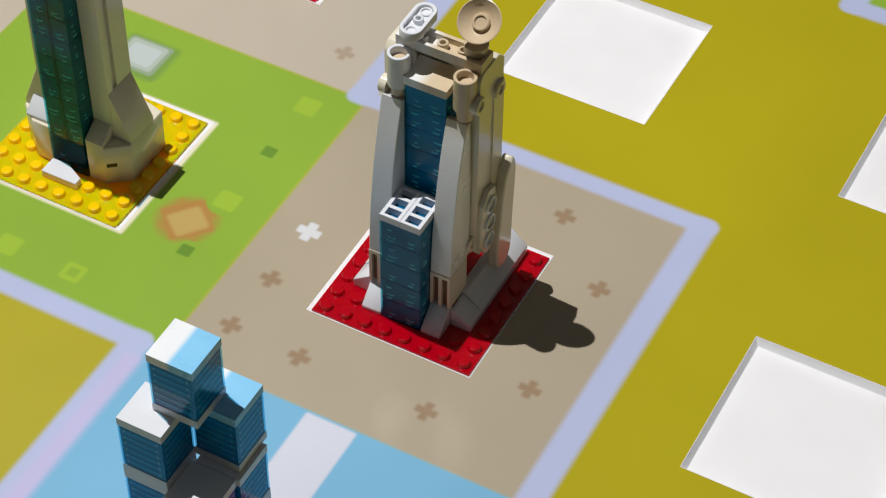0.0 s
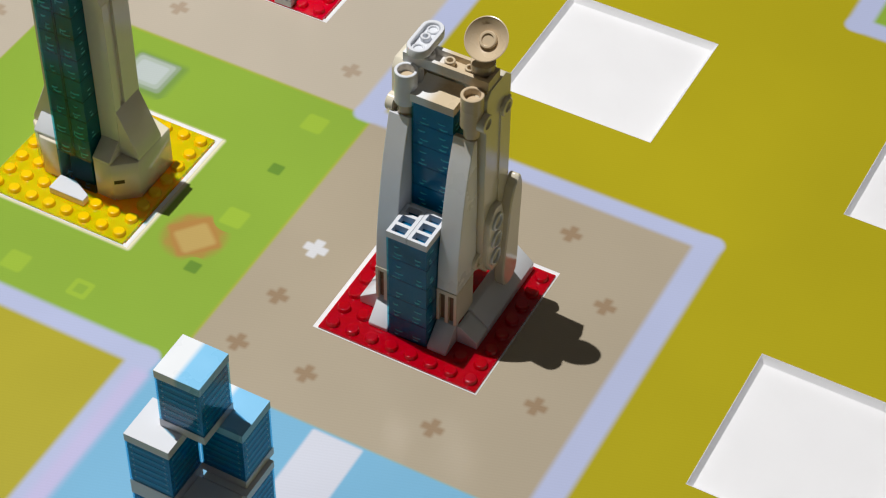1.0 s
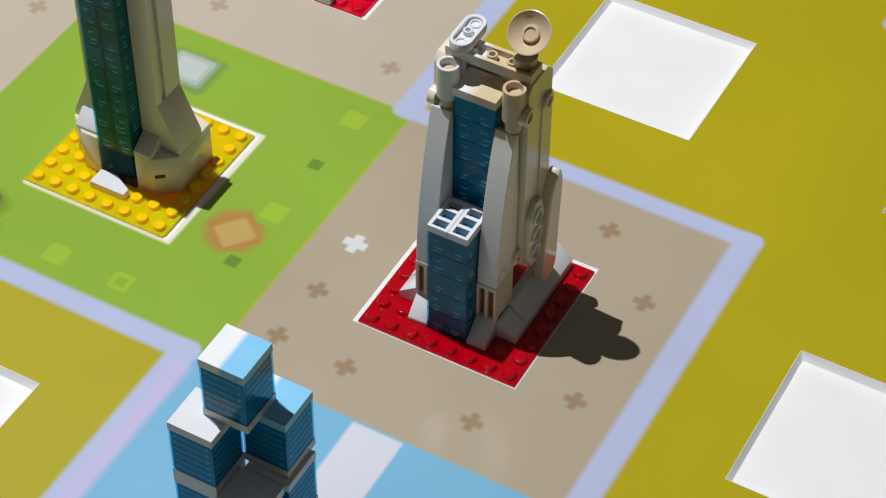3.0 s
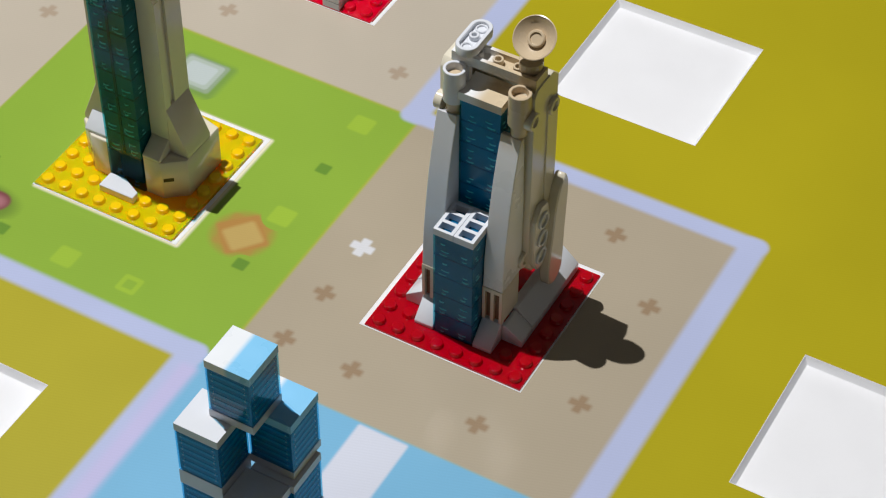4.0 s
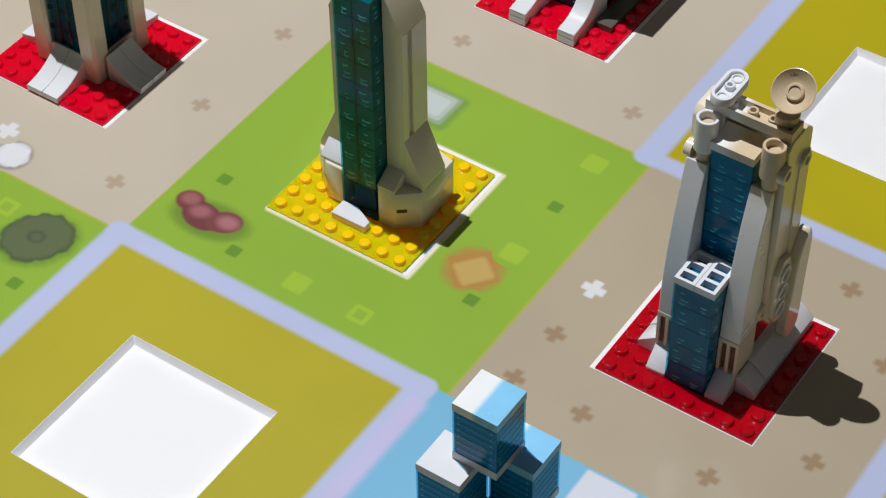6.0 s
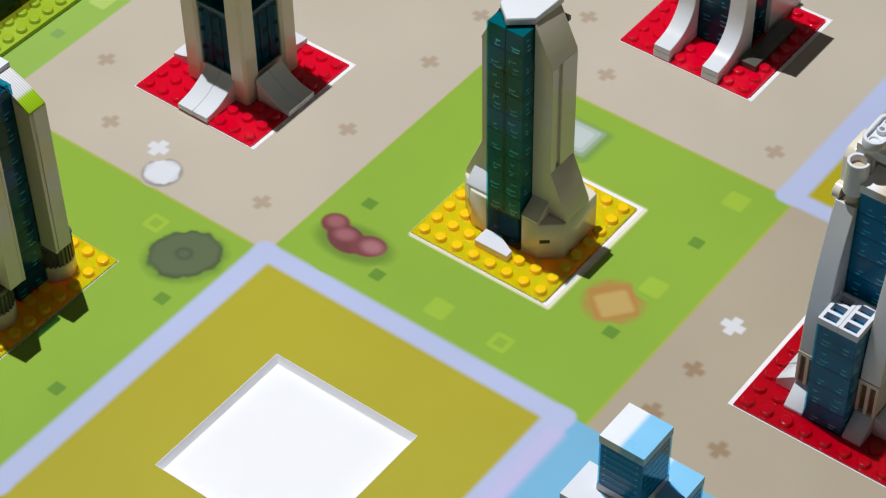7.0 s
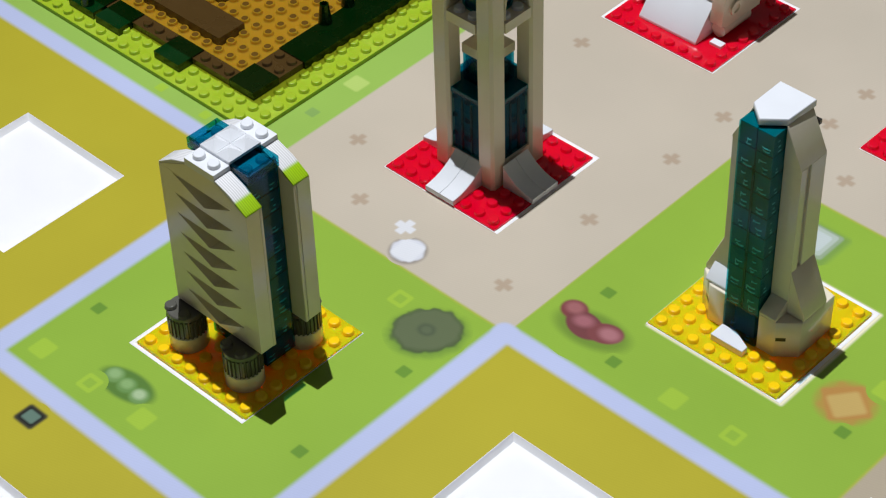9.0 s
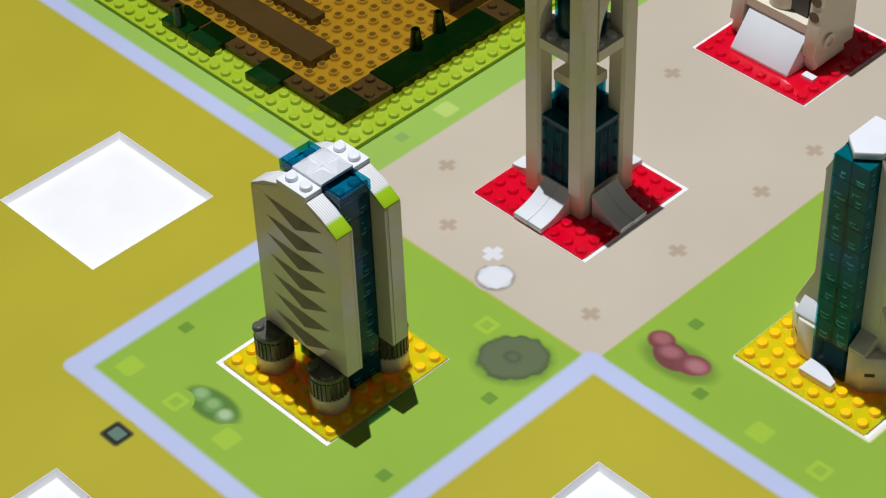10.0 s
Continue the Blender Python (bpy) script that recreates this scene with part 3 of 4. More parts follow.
# ---- slim tower with the clear front (yellow plate) ----
def slim_tower():
    ob = thing("toy_tower", 45, 64, TOP, "cream toy brick tower with clear teal front, white cap", "toy tower", "toy towers")
    z = TOP
    brick_stack(ob, SMOKE, 36.6, 52.6, 47.6, 56, z, 1, 16, inset=(3, 3, 3.4, 0.1))
    brick_stack(ob, TEAL, 36.6, 44.6, 47.6, 56, z + 16, 9, 10.1, inset=(0.3, 0.3, 0.7, 0.1))
    brick_stack(ob, TEAL, 44.6, 52.6, 47.6, 56, z + 16, 9, 10.1, inset=(0.3, 0.3, 0.7, 0.1))
    block("seam", SLATE, ob, (44.1, 45.1, 47.75, 48.25, z + 16.4, z + 89), label="dark upright seam behind the clear bricks", bevel=0)
    for x0, x1 in ((29, 36.4), (52.8, 61)):
        block("column", CREAM, ob, (x0, x1, 55.2, 58.6, z + 19, z + 90.4), label="upright cream column")
        block("column", CREAM, ob, (x0, x1, 61.4, 70.6, z + 19, z + 90.4))
        block("groove_panel", CREAM, ob, (x0 + 1.2, x1 - 1.2, 58.62, 61.38, z + 19, z + 90.4), bevel=0)
    block("shaft", CREAM, ob, (36.5, 52.7, 56.2, 70.6, z + 2, z + 106.5))
    for side in (-1, 1):
        def px(a):
            return 45 + side * a
        bm = bmesh.new()
        prism(bm, [(px(8), z + 108.4), (px(16), z + 91.5), (px(16), z + 90.5), (px(7.9), z + 90.5)], "y", 54.6, 70.6)
        part("shoulder", bm, CREAM, ob, "steep cream slope brick")
        bm = bmesh.new()
        prism(bm, [(px(16), z + 40), (px(24), z + 20.5), (px(24), z + 18.6), (px(8.2), z + 18.6), (px(8.2), z + 40)], "y", 55.4, 70.4)
        part("buttress", bm, CREAM, ob, "steep cream slope brick")
        bm = bmesh.new()
        prism(bm, [(px(8), 48), (px(16), 48), (px(24), 54.5), (px(24), 76), (px(8), 80)], "z", z, z + 18.4)
        wall = part("base_wall", bm, CREAM, ob, "cream angled base brick", 0.3)
        bm = bmesh.new()
        lip, far = (49.4, 19.6) if side < 0 else (47.8, 15.9)
        prism(bm, [(lip, z + 18.5), (lip, z + 19.8), (55.2, z + 25.0), (55.2, z + 18.5)], "x", *sorted((px(8.1), px(far))))
        # left wedge coloured white for the light it catches, right one cream
        part("wedge", bm, WHITE if side < 0 else CREAM, ob, "small sloping brick")
        bm = bmesh.new()
        along, out = Vector((8, 6.5)).normalized(), Vector((6.5, -8)).normalized()
        a, b = Vector((16, 48)) + along * 0.6, Vector((16, 48)) + along * 4.6
        quad = [(px(v.x), v.y) for v in (a + out * 0.05, b + out * 0.05, b - out * 0.5, a - out * 0.5)]
        prism(bm, quad, "z", z + 8.6, z + 10.4)
        part("slot", bm, DARK, wall, "dark slot", 0)
    # doorstep and cap
    bm = bmesh.new()
    prism(bm, [(36.8, 39.6), (52.4, 39.6), (52.4, 43.2), (44, 47.4), (36.8, 47.4)], "z", z, z + 3.2)
    part("doorstep", bm, WHITE, ob, "white wedge tile in front of the door")
    bm = bmesh.new()
    prism(bm, [(36.8, 55.4), (44.4, 48.8), (52.8, 55.6), (53.4, 72), (36.6, 72)], "z", z + 107.6, z + 110.8)
    part("cap", bm, WHITE, ob, "smooth white pointed roof tile", 0.3)
    block("pin", DARK, ob, (53.4, 56.4, 70.7, 72.2, z + 101, z + 103))
    return ob


slim_tower()


# ---- twin slab tower on drum feet (yellow plate) ----
def drum(ob, x, y, z):
    bm = bmesh.new()
    turned(bm, [(0, z), (7.7, z), (7.9, z + 0.3), (7.9, z + 7.4), (7.5, z + 7.8), (0, z + 7.8)], (x, y, 0), 40)
    d = part("drum", bm, CREAM, ob, "round cream drum foot", 0)
    bm = bmesh.new()
    teeth = 26
    pts = []
    for k in range(teeth):
        for r, o in ((7.2, -0.32), (7.9, -0.2), (7.9, 0.2), (7.2, 0.32)):
            a = 2 * math.pi * (k + o) / teeth
            pts.append((x + r * math.cos(a), y + r * math.sin(a)))
    prism(bm, pts, "z", z + 7.8, z + 16.4)
    part("ribbed_ring", bm, RIB, d, "ribbed grey ring", 0)
    bm = bmesh.new()
    rod(bm, x, y, z + 16.4, z + 19.0, 7.6, 32, 0.4)
    part("drum_top", bm, RIB, d, "", 0)
    for sx in (-4, 4):
        for sy in (-4, 4):
            put_mesh("stud", STUDS[RIB], d, x + sx, y + sy, z + 19.0)


def slab_tower():
    ob = thing("toy_tower", -101, -83, TOP, "toy tower of two cream slabs around a teal core", "toy tower", "toy towers")
    z = TOP
    for x in (-117.5, -85):
        for y in (-99, -67):
            drum(ob, x, y, z)
    x0, x1, cx = -122.5, -74.5, -98.5
    for y0, y1, front in ((-98, -90, True), (-74, -66, False)):
        b, s, h = z + 19.5, z + 89.5, z + 97.6
        yo, yi = (y0, y1) if front else (y1, y0)
        out = -1 if front else 1
        bm = bmesh.new()
        prism(bm, [(x0, b), (x1, b), (x1, s), (cx + 8, h), (cx - 8, h), (x0, s)], "y", *sorted((yo - out * 6.4, yi)))
        slab = part("slab", bm, CREAM, ob, "tall cream slab wall", 0.25)
        # courses of the broad face, each with a three-cornered notch
        for k in range(-1, 8):
            bm = bmesh.new()
            if k < 0:
                zb = z + 89.6
                prism(bm, [(x0, zb), (x1, zb), (cx + 8, h), (cx - 8, h)], "y", *sorted((yo, yo - out * 6.38)))
                part("course", bm, CREAM, slab, "", 0.08)
                continue
            zt = z + 89.6 - 9.95 * k
            zb = zt - 9.91 if k < 7 else b
            if k == 7:
                if zt - zb > 0.5:
                    bx(bm, x0, x1, *sorted((yo, yo - out * 6.38)), zb, zt)
                    part("course", bm, CREAM, slab, "", 0.08)
                else:
                    bm.free()
                continue
            a, c, e = (cx - 16.6, zt - 0.5), (cx + 0.2, zt - 8.9), (cx + 15.6, zt - 1.2)
            skin = [bm.verts.new((p[0], yo, p[1])) for p in ((x0, zt), (x1, zt), (x1, zb), (x0, zb), a, c, e)]
            deep = [bm.verts.new((p[0], yo - out * 6.2, p[1])) for p in (a, c, e)]
            back = [bm.verts.new((p[0], yo - out * 6.38, p[1])) for p in ((x0, zt), (x1, zt), (x1, zb), (x0, zb))]
            for f in ((0, 1, 6, 4), (0, 4, 5, 3), (1, 2, 5, 6), (3, 5, 2)):
                bm.faces.new([skin[q] for q in f])
            for p, q in ((0, 1), (1, 2), (2, 0)):
                bm.faces.new((skin[4 + p], skin[4 + q], deep[q], deep[p]))
            bm.faces.new(deep)
            for p in range(4):
                bm.faces.new((skin[p], skin[(p + 1) % 4], back[(p + 1) % 4], back[p]))
            bmesh.ops.recalc_face_normals(bm, faces=bm.faces[:])
            part("course", bm, CREAM, slab, "", 0)
        for side in (-1, 1):
            bm = bmesh.new()
            pts = [(cx + side * 8, h + 0.1), (cx + side * 8, h + 1.2), (cx + side * 16, s + 6.2), (cx + side * 24, s + 0.9), (cx + side * 24, s + 0.1)]
            prism(bm, pts, "y", y0, y1)
            part("slope_tile", bm, LIME_TOP, ob, "white slope tile with lime projector light painted on its end" if side > 0 else "white slope tile", 0.2)
        top = block("top_plate", WHITE, ob, (cx - 8, cx + 8, y0 - 0.1, y1 + 0.1, h, h + 3.3), label="white studded top plate")
        for x in (cx - 4, cx + 4):
            put_mesh("stud", STUDS[WHITE], top, x, (y0 + y1) / 2, h + 3.3)
    brick_stack(ob, DEEP, cx - 14.5, cx + 16.5, -89.7, -74.3, z + 2, 9, 10.45, inset=(0.5, 0.5, 0.5, 0.5))
    bm = bmesh.new()
    bx(bm, cx - 16, cx + 17.4, -89.7, -74.3, z + 96.2, z + 97.6)
    for a, b, c, d in ((cx - 16, cx + 17.4, -89.7, -88.5), (cx - 16, cx + 17.4, -75.5, -74.3), (cx - 16, cx - 14.8, -88.48, -75.52), (cx + 16.2, cx + 17.4, -88.48, -75.52)):
        bx(bm, a, b, c, d, z + 97.62, z + 101.0)
    tray = part("core_cap", bm, DEEP, ob, "clear teal open tray on top of the core", 0.25)
    block("tray_floor", DEEP_CORE, tray, (cx - 14.4, cx + 15.8, -88.2, -75.8, z + 97.7, z + 98.3), bevel=0.2)
    for x in (cx - 12, cx + 12.4):
        for y in (-86, -78):
            put_mesh("stud", STUDS[DEEP], tray, x, y, z + 98.3)
    # four small pyramid tiles
    for i in (0, 1):
        for j in (0, 1):
            a, b = cx - 8 + 8 * i, -90 + 8 * j
            bm = bmesh.new()
            low, mid = ([bm.verts.new((x, y, zz)) for x, y in ((a, b), (a + 7.9, b), (a + 7.9, b + 7.9), (a, b + 7.9))] for zz in (z + 101.02, z + 102.2))
            peak = bm.verts.new((a + 3.95, b + 3.95, z + 104.8))
            bm.faces.new(list(reversed(low)))
            for k in range(4):
                bm.faces.new((low[k], low[(k + 1) % 4], mid[(k + 1) % 4], mid[k]))
                bm.faces.new((mid[k], mid[(k + 1) % 4], peak))
            bmesh.ops.recalc_face_normals(bm, faces=bm.faces[:])
            tile = part("ridge_tile", bm, WHITE, ob, "small white pyramid tile", 0)
            tile.data.polygons.foreach_set("use_smooth", [False] * len(tile.data.polygons))
    return ob


slab_tower()


# ---- four-legged tower (red plate) ----
def arch_tower():
    ob = thing("toy_tower", -101, 64, TOP, "cream toy brick tower on four tall legs, dark windows", "toy tower", "toy towers")
    z = TOP
    x0, x1, y0, y1, w = -121.8, -87.8, 48.6, 82.0, 9.0
    top = z + 121
    for a, b in ((x0, y0), (x1 - w, y0), (x0, y1 - w), (x1 - w, y1 - w)):
        bm = bmesh.new()
        c = 1.2
        ring = [(a + c, b), (a + w - c, b), (a + w, b + c), (a + w, b + w - c), (a + w - c, b + w), (a + c, b + w), (a, b + w - c), (a, b + c)]
        prism(bm, ring, "z", z, z + 28.7)
        leg = part("leg", bm, CREAM, ob, "tall straight cream leg of stacked bricks", 0)
        for lo, hi in ((28.74, 57.5), (57.54, 78.9), (78.94, 84), (84.04, 112.7), (112.74, 121)):
            bm = bmesh.new()
            prism(bm, ring, "z", z + lo, z + hi)
            part("leg_brick", bm, CREAM, leg, "", 0)
    block("top_slab", CREAM, ob, (x0, x1, y0, y1, top, top + 6))
    # lower window block, upper lantern
    bm = bmesh.new()
    bx(bm, x0 + 2, x1 - 2, y0 + 2, y1 - 2, z + 11, z + 41)
    win = part("window_block", bm, SMOKE, ob, "dark clear window block")
    for d in (-2.6, 2.6):
        c = (x0 + x1) / 2 + d
        block("mullion", SLATE, win, (c - 0.45, c + 0.45, y0 + 2.2, y0 + 2.9, z + 11.5, z + 38.6), bevel=0)
        c = (y0 + y1) / 2 + d
        block("mullion", SLATE, win, (x1 - 2.9, x1 - 2.2, c - 0.45, c + 0.45, z + 11.5, z + 38.6), bevel=0)
    for k in range(3):
        bm = bmesh.new()
        bx(bm, x0 + 3.4, x1 - 3.4, y0 + 3.4, y1 - 3.4, z + 11.2 + 9.9 * k, z + 20.9 + 9.9 * k)
        inner = part("inner_brick", bm, SMOKE_CORE, win, "smoky brick behind the panes", 0.4)
        for i in range(3):
            put_mesh("stud", STUDS[SMOKE], inner, (x0 + x1) / 2 - 8 + 8 * i, y0 + 4.8, z + 17.6 + 9.9 * k)
            put_mesh("stud", STUDS[SMOKE], inner, x1 - 4.8, (y0 + y1) / 2 - 8 + 8 * i, z + 17.6 + 9.9 * k)
    block("floor_slab", CREAM, ob, (x0 + w, x1 - w, y0 + 1, y1 - 1, z + 4, z + 11), (x0 + 1, x0 + w, y0 + w, y1 - w, z + 4, z + 11), (x1 - w, x1 - 1, y0 + w, y1 - w, z + 4, z + 11))
    lid = block("window_lid", DEEP, ob, (x0 + 1.6, x1 - 1.6, y0 + 1.6, y1 - 1.6, z + 41.1, z + 43.4), label="clear teal lid over the windows")
    block("core", TEAL_CORE, lid, (x0 + 2.2, x1 - 2.2, y0 + 2.2, y1 - 2.2, z + 41.4, z + 42.9), bevel=0.3)
    bm = bmesh.new()
    brick_shell(bm, x0 + w + 0.3, x1 - w - 0.3, y0 + w + 0.3, y1 - w - 0.3, z + 43.5, z + 57.6, 1.5)
    lantern = part("lantern", bm, DEEP, ob, "clear teal lantern brick")
    block("core", TEAL_CORE, lantern, (x0 + w + 2, x1 - w - 2, y0 + w + 2, y1 - w - 2, z + 43.45, z + 50.5), bevel=0.5)
    block("lantern_lid", CREAM, ob, (x0 + w, x1 - w, y0 + w, y1 - w, z + 57.7, z + 62.4))
    # deck and arches
    deck = block("deck", CREAM, ob, (x0 + w, x1 - w, y0 + 0.1, y1 - 0.1, z + 79, z + 84), (x0 + 0.1, x0 + w, y0 + w, y1 - w, z + 79, z + 84), (x1 - w, x1 - 0.1, y0 + w, y1 - w, z + 79, z + 84))
    for i in range(2):
        for yy in (y0 + 4, y1 - 4):
            put_mesh("stud", STUDS[WHITE], deck, (x0 + x1) / 2 - 4 + 8 * i, yy, z + 84)
        for xx in (x0 + 4, x1 - 4):
            put_mesh("stud", STUDS[WHITE], deck, xx, (y0 + y1) / 2 - 4 + 8 * i, z + 84)
    def half_arch(low, high):
        """A quarter-round opening: it springs low at one leg and meets the other at the top."""
        bend = [(high - (high - low) * math.cos(a), z + 85.5 + 26 * math.sin(a)) for a in (math.pi / 2 * k / 14 for k in range(15))]
        return bend + [(high, top), (low, top)]
    for ends, axis, at in (((x0 + w, x1 - w), "y", y0 + 0.1), ((x1 - w, x0 + w), "y", y1 - 4.1), ((y0 + w, y1 - w), "x", x1 - 4.1), ((y1 - w, y0 + w), "x", x0 + 0.1)):
        bm = bmesh.new()
        prism(bm, half_arch(*ends), axis, at, at + 4)
        part("arch", bm, CREAM, ob, "half-round cream arch brick", 0.15)
    bm = bmesh.new()
    turned(bm, [(10.6, z + 84), (10.8, z + 98), (9.4, z + 105), (5.5, z + 109.5), (0, z + 111)], ((x0 + x1) / 2, (y0 + y1) / 2, 0), 32)
    dome = part("dome", bm, DEEP, ob, "clear blue dome", 0)
    bm = bmesh.new()
    turned(bm, [(9.6, z + 84.2), (9.8, z + 98), (8.4, z + 104), (4.5, z + 108.3), (0, z + 109.6)], ((x0 + x1) / 2, (y0 + y1) / 2, 0), 32)
    part("dome_core", bm, DEEP_CORE, dome, "", 0)
    # four curved ramps
    prof = [(0, 0), (0, 2.6)] + curve([(0, 2.6), (6, 3.8), (11, 6.2), (15, 9.4), (17.2, 11.8)], 4) + [(17.2, 0)]
    cx, cy = -102.4, 61.8
    for k, (name_axis, a) in enumerate((("x", -1), ("x", 1), ("y", 1), ("y", -1))):
        for half in (-1, 1):
            bm = bmesh.new()
            c0 = cx if name_axis == "x" else cy
            lo, hi = sorted((c0 + half * 0.04, c0 + half * 8.1))
            if name_axis == "x":
                edge = 30.4 if a < 0 else 95
                prism(bm, [(edge - a * p[0] * 1.12, z + p[1]) for p in prof], "x", lo, hi)
            else:
                edge = -69.6 if a > 0 else -134
                prism(bm, [(edge - a * p[0], z + p[1]) for p in prof], "y", lo, hi)
            part("ramp", bm, WHITE, ob, "curved white ramp brick", 0.2)
    return ob


arch_tower()


# ---- stack of glass cubes (light blue tile) ----
def cube_tower():
    ob = thing("toy_tower", 184, -83, TOP, "toy brick tower of stacked clear blue cubes with white lids", "toy tower", "toy towers")
    def cube(x, y, top, lid):
        block("lid", lid, ob, (x, x + 16, y, y + 16, top - 3.3, top), label="smooth white lid", bevel=0.3)
        bm = bmesh.new()
        bx(bm, x + 0.1, x + 15.9, y + 0.1, y + 15.9, top - 22.3, top - 3.35)
        c = part("cube", bm, CUBE, ob, "clear blue ribbed cube", 0.2)
        for k in range(6):
            h = top - 20.6 + 2.9 * k
            bm = bmesh.new()
            for a0, a1, b0, b1 in ((1.2, 14.8, 0.2, 0.5), (1.2, 14.8, 15.5, 15.8), (0.2, 0.5, 1.2, 14.8), (15.5, 15.8, 1.2, 14.8)):
                bx(bm, x + a0, x + a1, y + b0, y + b1, h, h + 1.2)
            rib = part("rib", bm, CUBE_RIB, c, "", 0)
            # near-white dots imitate the glints along the cube's edges
            bm = bmesh.new()
            for a, b in ((2.2, 0.62), (13.8, 0.62), (2.2, 15.38), (13.8, 15.38), (0.62, 2.2), (15.38, 2.2), (0.62, 13.8), (15.38, 13.8)):
                turned(bm, [(0, h + 0.1), (0.58, h + 0.4), (0.4, h + 1.0), (0, h + 1.7)], (x + a, y + b, 0), 6)
            part("glint_dot", bm, GLINT_DOT, c, "pale blue dots in place of glints", 0)
        bm = bmesh.new()
        bx(bm, x + 0.45, x + 15.55, y + 0.45, y + 15.55, top - 22, top - 3.6)
        part("core", bm, CUBE_CORE, c, "", 0.3)
        block("base", WHITE, ob, (x, x + 16, y, y + 16, top - 25.6, top - 22.35), bevel=0.3)
    t = TOP + 25.6 * 4
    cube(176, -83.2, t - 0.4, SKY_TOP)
    for x, y in ((168, -91.2), (184, -75.2)):
        for k in range(1, 4):
            off = (1.4, -2.4) if x > 180 and k > 1 else (0, 0)
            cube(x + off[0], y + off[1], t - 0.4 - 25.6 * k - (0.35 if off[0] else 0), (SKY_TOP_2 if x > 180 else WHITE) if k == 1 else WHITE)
    for k in (2, 3):
        cube(184.2, -93.9, t - 0.8 - 25.6 * k, WHITE)
    return ob


cube_tower()


# ---- tower on curved feet (red plate behind) ----
def foot_tower():
    ob = thing("toy_tower", 45, 211, TOP, "white toy brick tower on four curved feet with dark windows", "toy tower", "toy towers")
    z = TOP
    for x0 in (29, 53):
        for a in (-1, 1):
            edge = 176.8 if a < 0 else 244.6
            prof = [(0, 3.1), (0, 5.9)] + curve([(0, 5.9), (8, 7.4), (14, 11.4), (18, 19), (19.5, 34)], 4) + [(19.5, 95), (27, 95), (27, 3.1)]
            bm = bmesh.new()
            prism(bm, [(edge - a * p[0], z + p[1]) for p in prof], "x", x0, x0 + 8)
            foot = part("foot", bm, WHITE, ob, "white curved foot running up into a leg", 0.25)
            block("toe_plate", WHITE, foot, (x0, x0 + 8, *sorted((edge, edge - a * 27)), z, z + 3.0))
    brick_stack(ob, DEEP, 37.2, 52.8, 198, 224, z, 9, 9.95)
    for x0, x1 in ((31, 37.1), (52.9, 59)):
        brick_stack(ob, DEEP, x0, x1, 204.5, 217.5, z, 9, 9.95, inset=(2, 2, 3, 3))
    block("side_tile", RIB, ob, (62.2, 69.8, 192.5, 226.5, z, z + 3.2), label="long dark grey smooth tile")
    block("roof", WHITE, ob, (29, 61, 196, 226, z + 95, z + 100))
    return ob


foot_tower()


# ---- sloped beam tower (far red plate) ----
def beam_tower():
    ob = thing("toy_tower", -102, 211, TOP, "cream toy tower of perforated beams with a white sloped front", "toy tower", "toy towers")
    z = TOP
    bm = bmesh.new()
    prism(bm, [(187, z), (187, z + 1.5), (200, z + 18.4), (206, z + 18.4), (206, z)], "x", -121, -87.5)
    part("slope", bm, WHITE, ob, "big white slope brick")
    block("body", CREAM, ob, (-118, -90, 206.2, 232, z, z + 90))
    block("ledge", CREAM, ob, (-123, -88, 199, 206.1, z + 18.5, z + 23.4))
    # dark sheet put in for the shade of the recess above the ledge
    bm = bmesh.new()
    prism(bm, [(203.4, z + 23.5), (206.1, z + 23.5), (206.1, z + 60), (204, z + 60)], "x", -119, -91)
    part("gap_sheet", bm, DARK, ob, "dark sheet for the shade in the gap above the ledge")
    bm = bmesh.new()
    rod(bm, -107, 208, z + 23.5, z + 58, 8, 28, 0.5)
    part("pillar", bm, CREAM, ob, "round cream pillar on the ledge", 0)
    block("tile", WHITE, ob, (-83.5, -77, 192.4, 196.2, z, z + 1.4), label="small white tile")
    for x0 in (-87.2, -130):
        bm = bmesh.new()
        prism(bm, [(196, z + 9), (200, z + 6), (226, z + 6), (226, z + 80), (206, z + 80), (199, z + 30)], "x", x0, x0 + 7)
        beam = part("beam", bm, CREAM, ob, "cream beam with round holes", 0.4)
        for k in range(6):
            bm = bmesh.new()
            m = Matrix.Rotation(radians(90), 4, "X")
            turned(bm, [(0, -0.3), (2.7, -0.3), (2.9, 0.15), (2.4, 0.15), (2.1, -0.1), (0, -0.1)], (x0 + 3.5, 198.5 + 0.9 * max(0, k - 2), z + 14 + 8 * k), 16, m)
            part("hole_rim", bm, BROWN, beam, "", 0)
        bm = bmesh.new()
        turned(bm, [(0, 0), (3.8, 0), (3.8, 20), (3.4, 20.6), (0, 20.6)], (x0 + 3.5, 199, z + 4.2), 20, Matrix.Rotation(radians(-90), 4, "X"))
        part("axle", bm, CREAM, ob, "cream round axle lying along the plate", 0)
        bm = bmesh.new()
        turned(bm, [(0, 0), (3.9, 0), (3.9, 1.2), (2.4, 1.2), (2.2, 0.4), (0, 0.4)], (x0 + 7.0, 206, z + 15), 20, Matrix.Rotation(radians(90), 4, "Y"))
        part("pin", bm, CREAM, beam, "", 0)
    block("lid", WHITE, ob, (-126, -82, 204, 232, z + 90, z + 95))
    return ob


beam_tower()


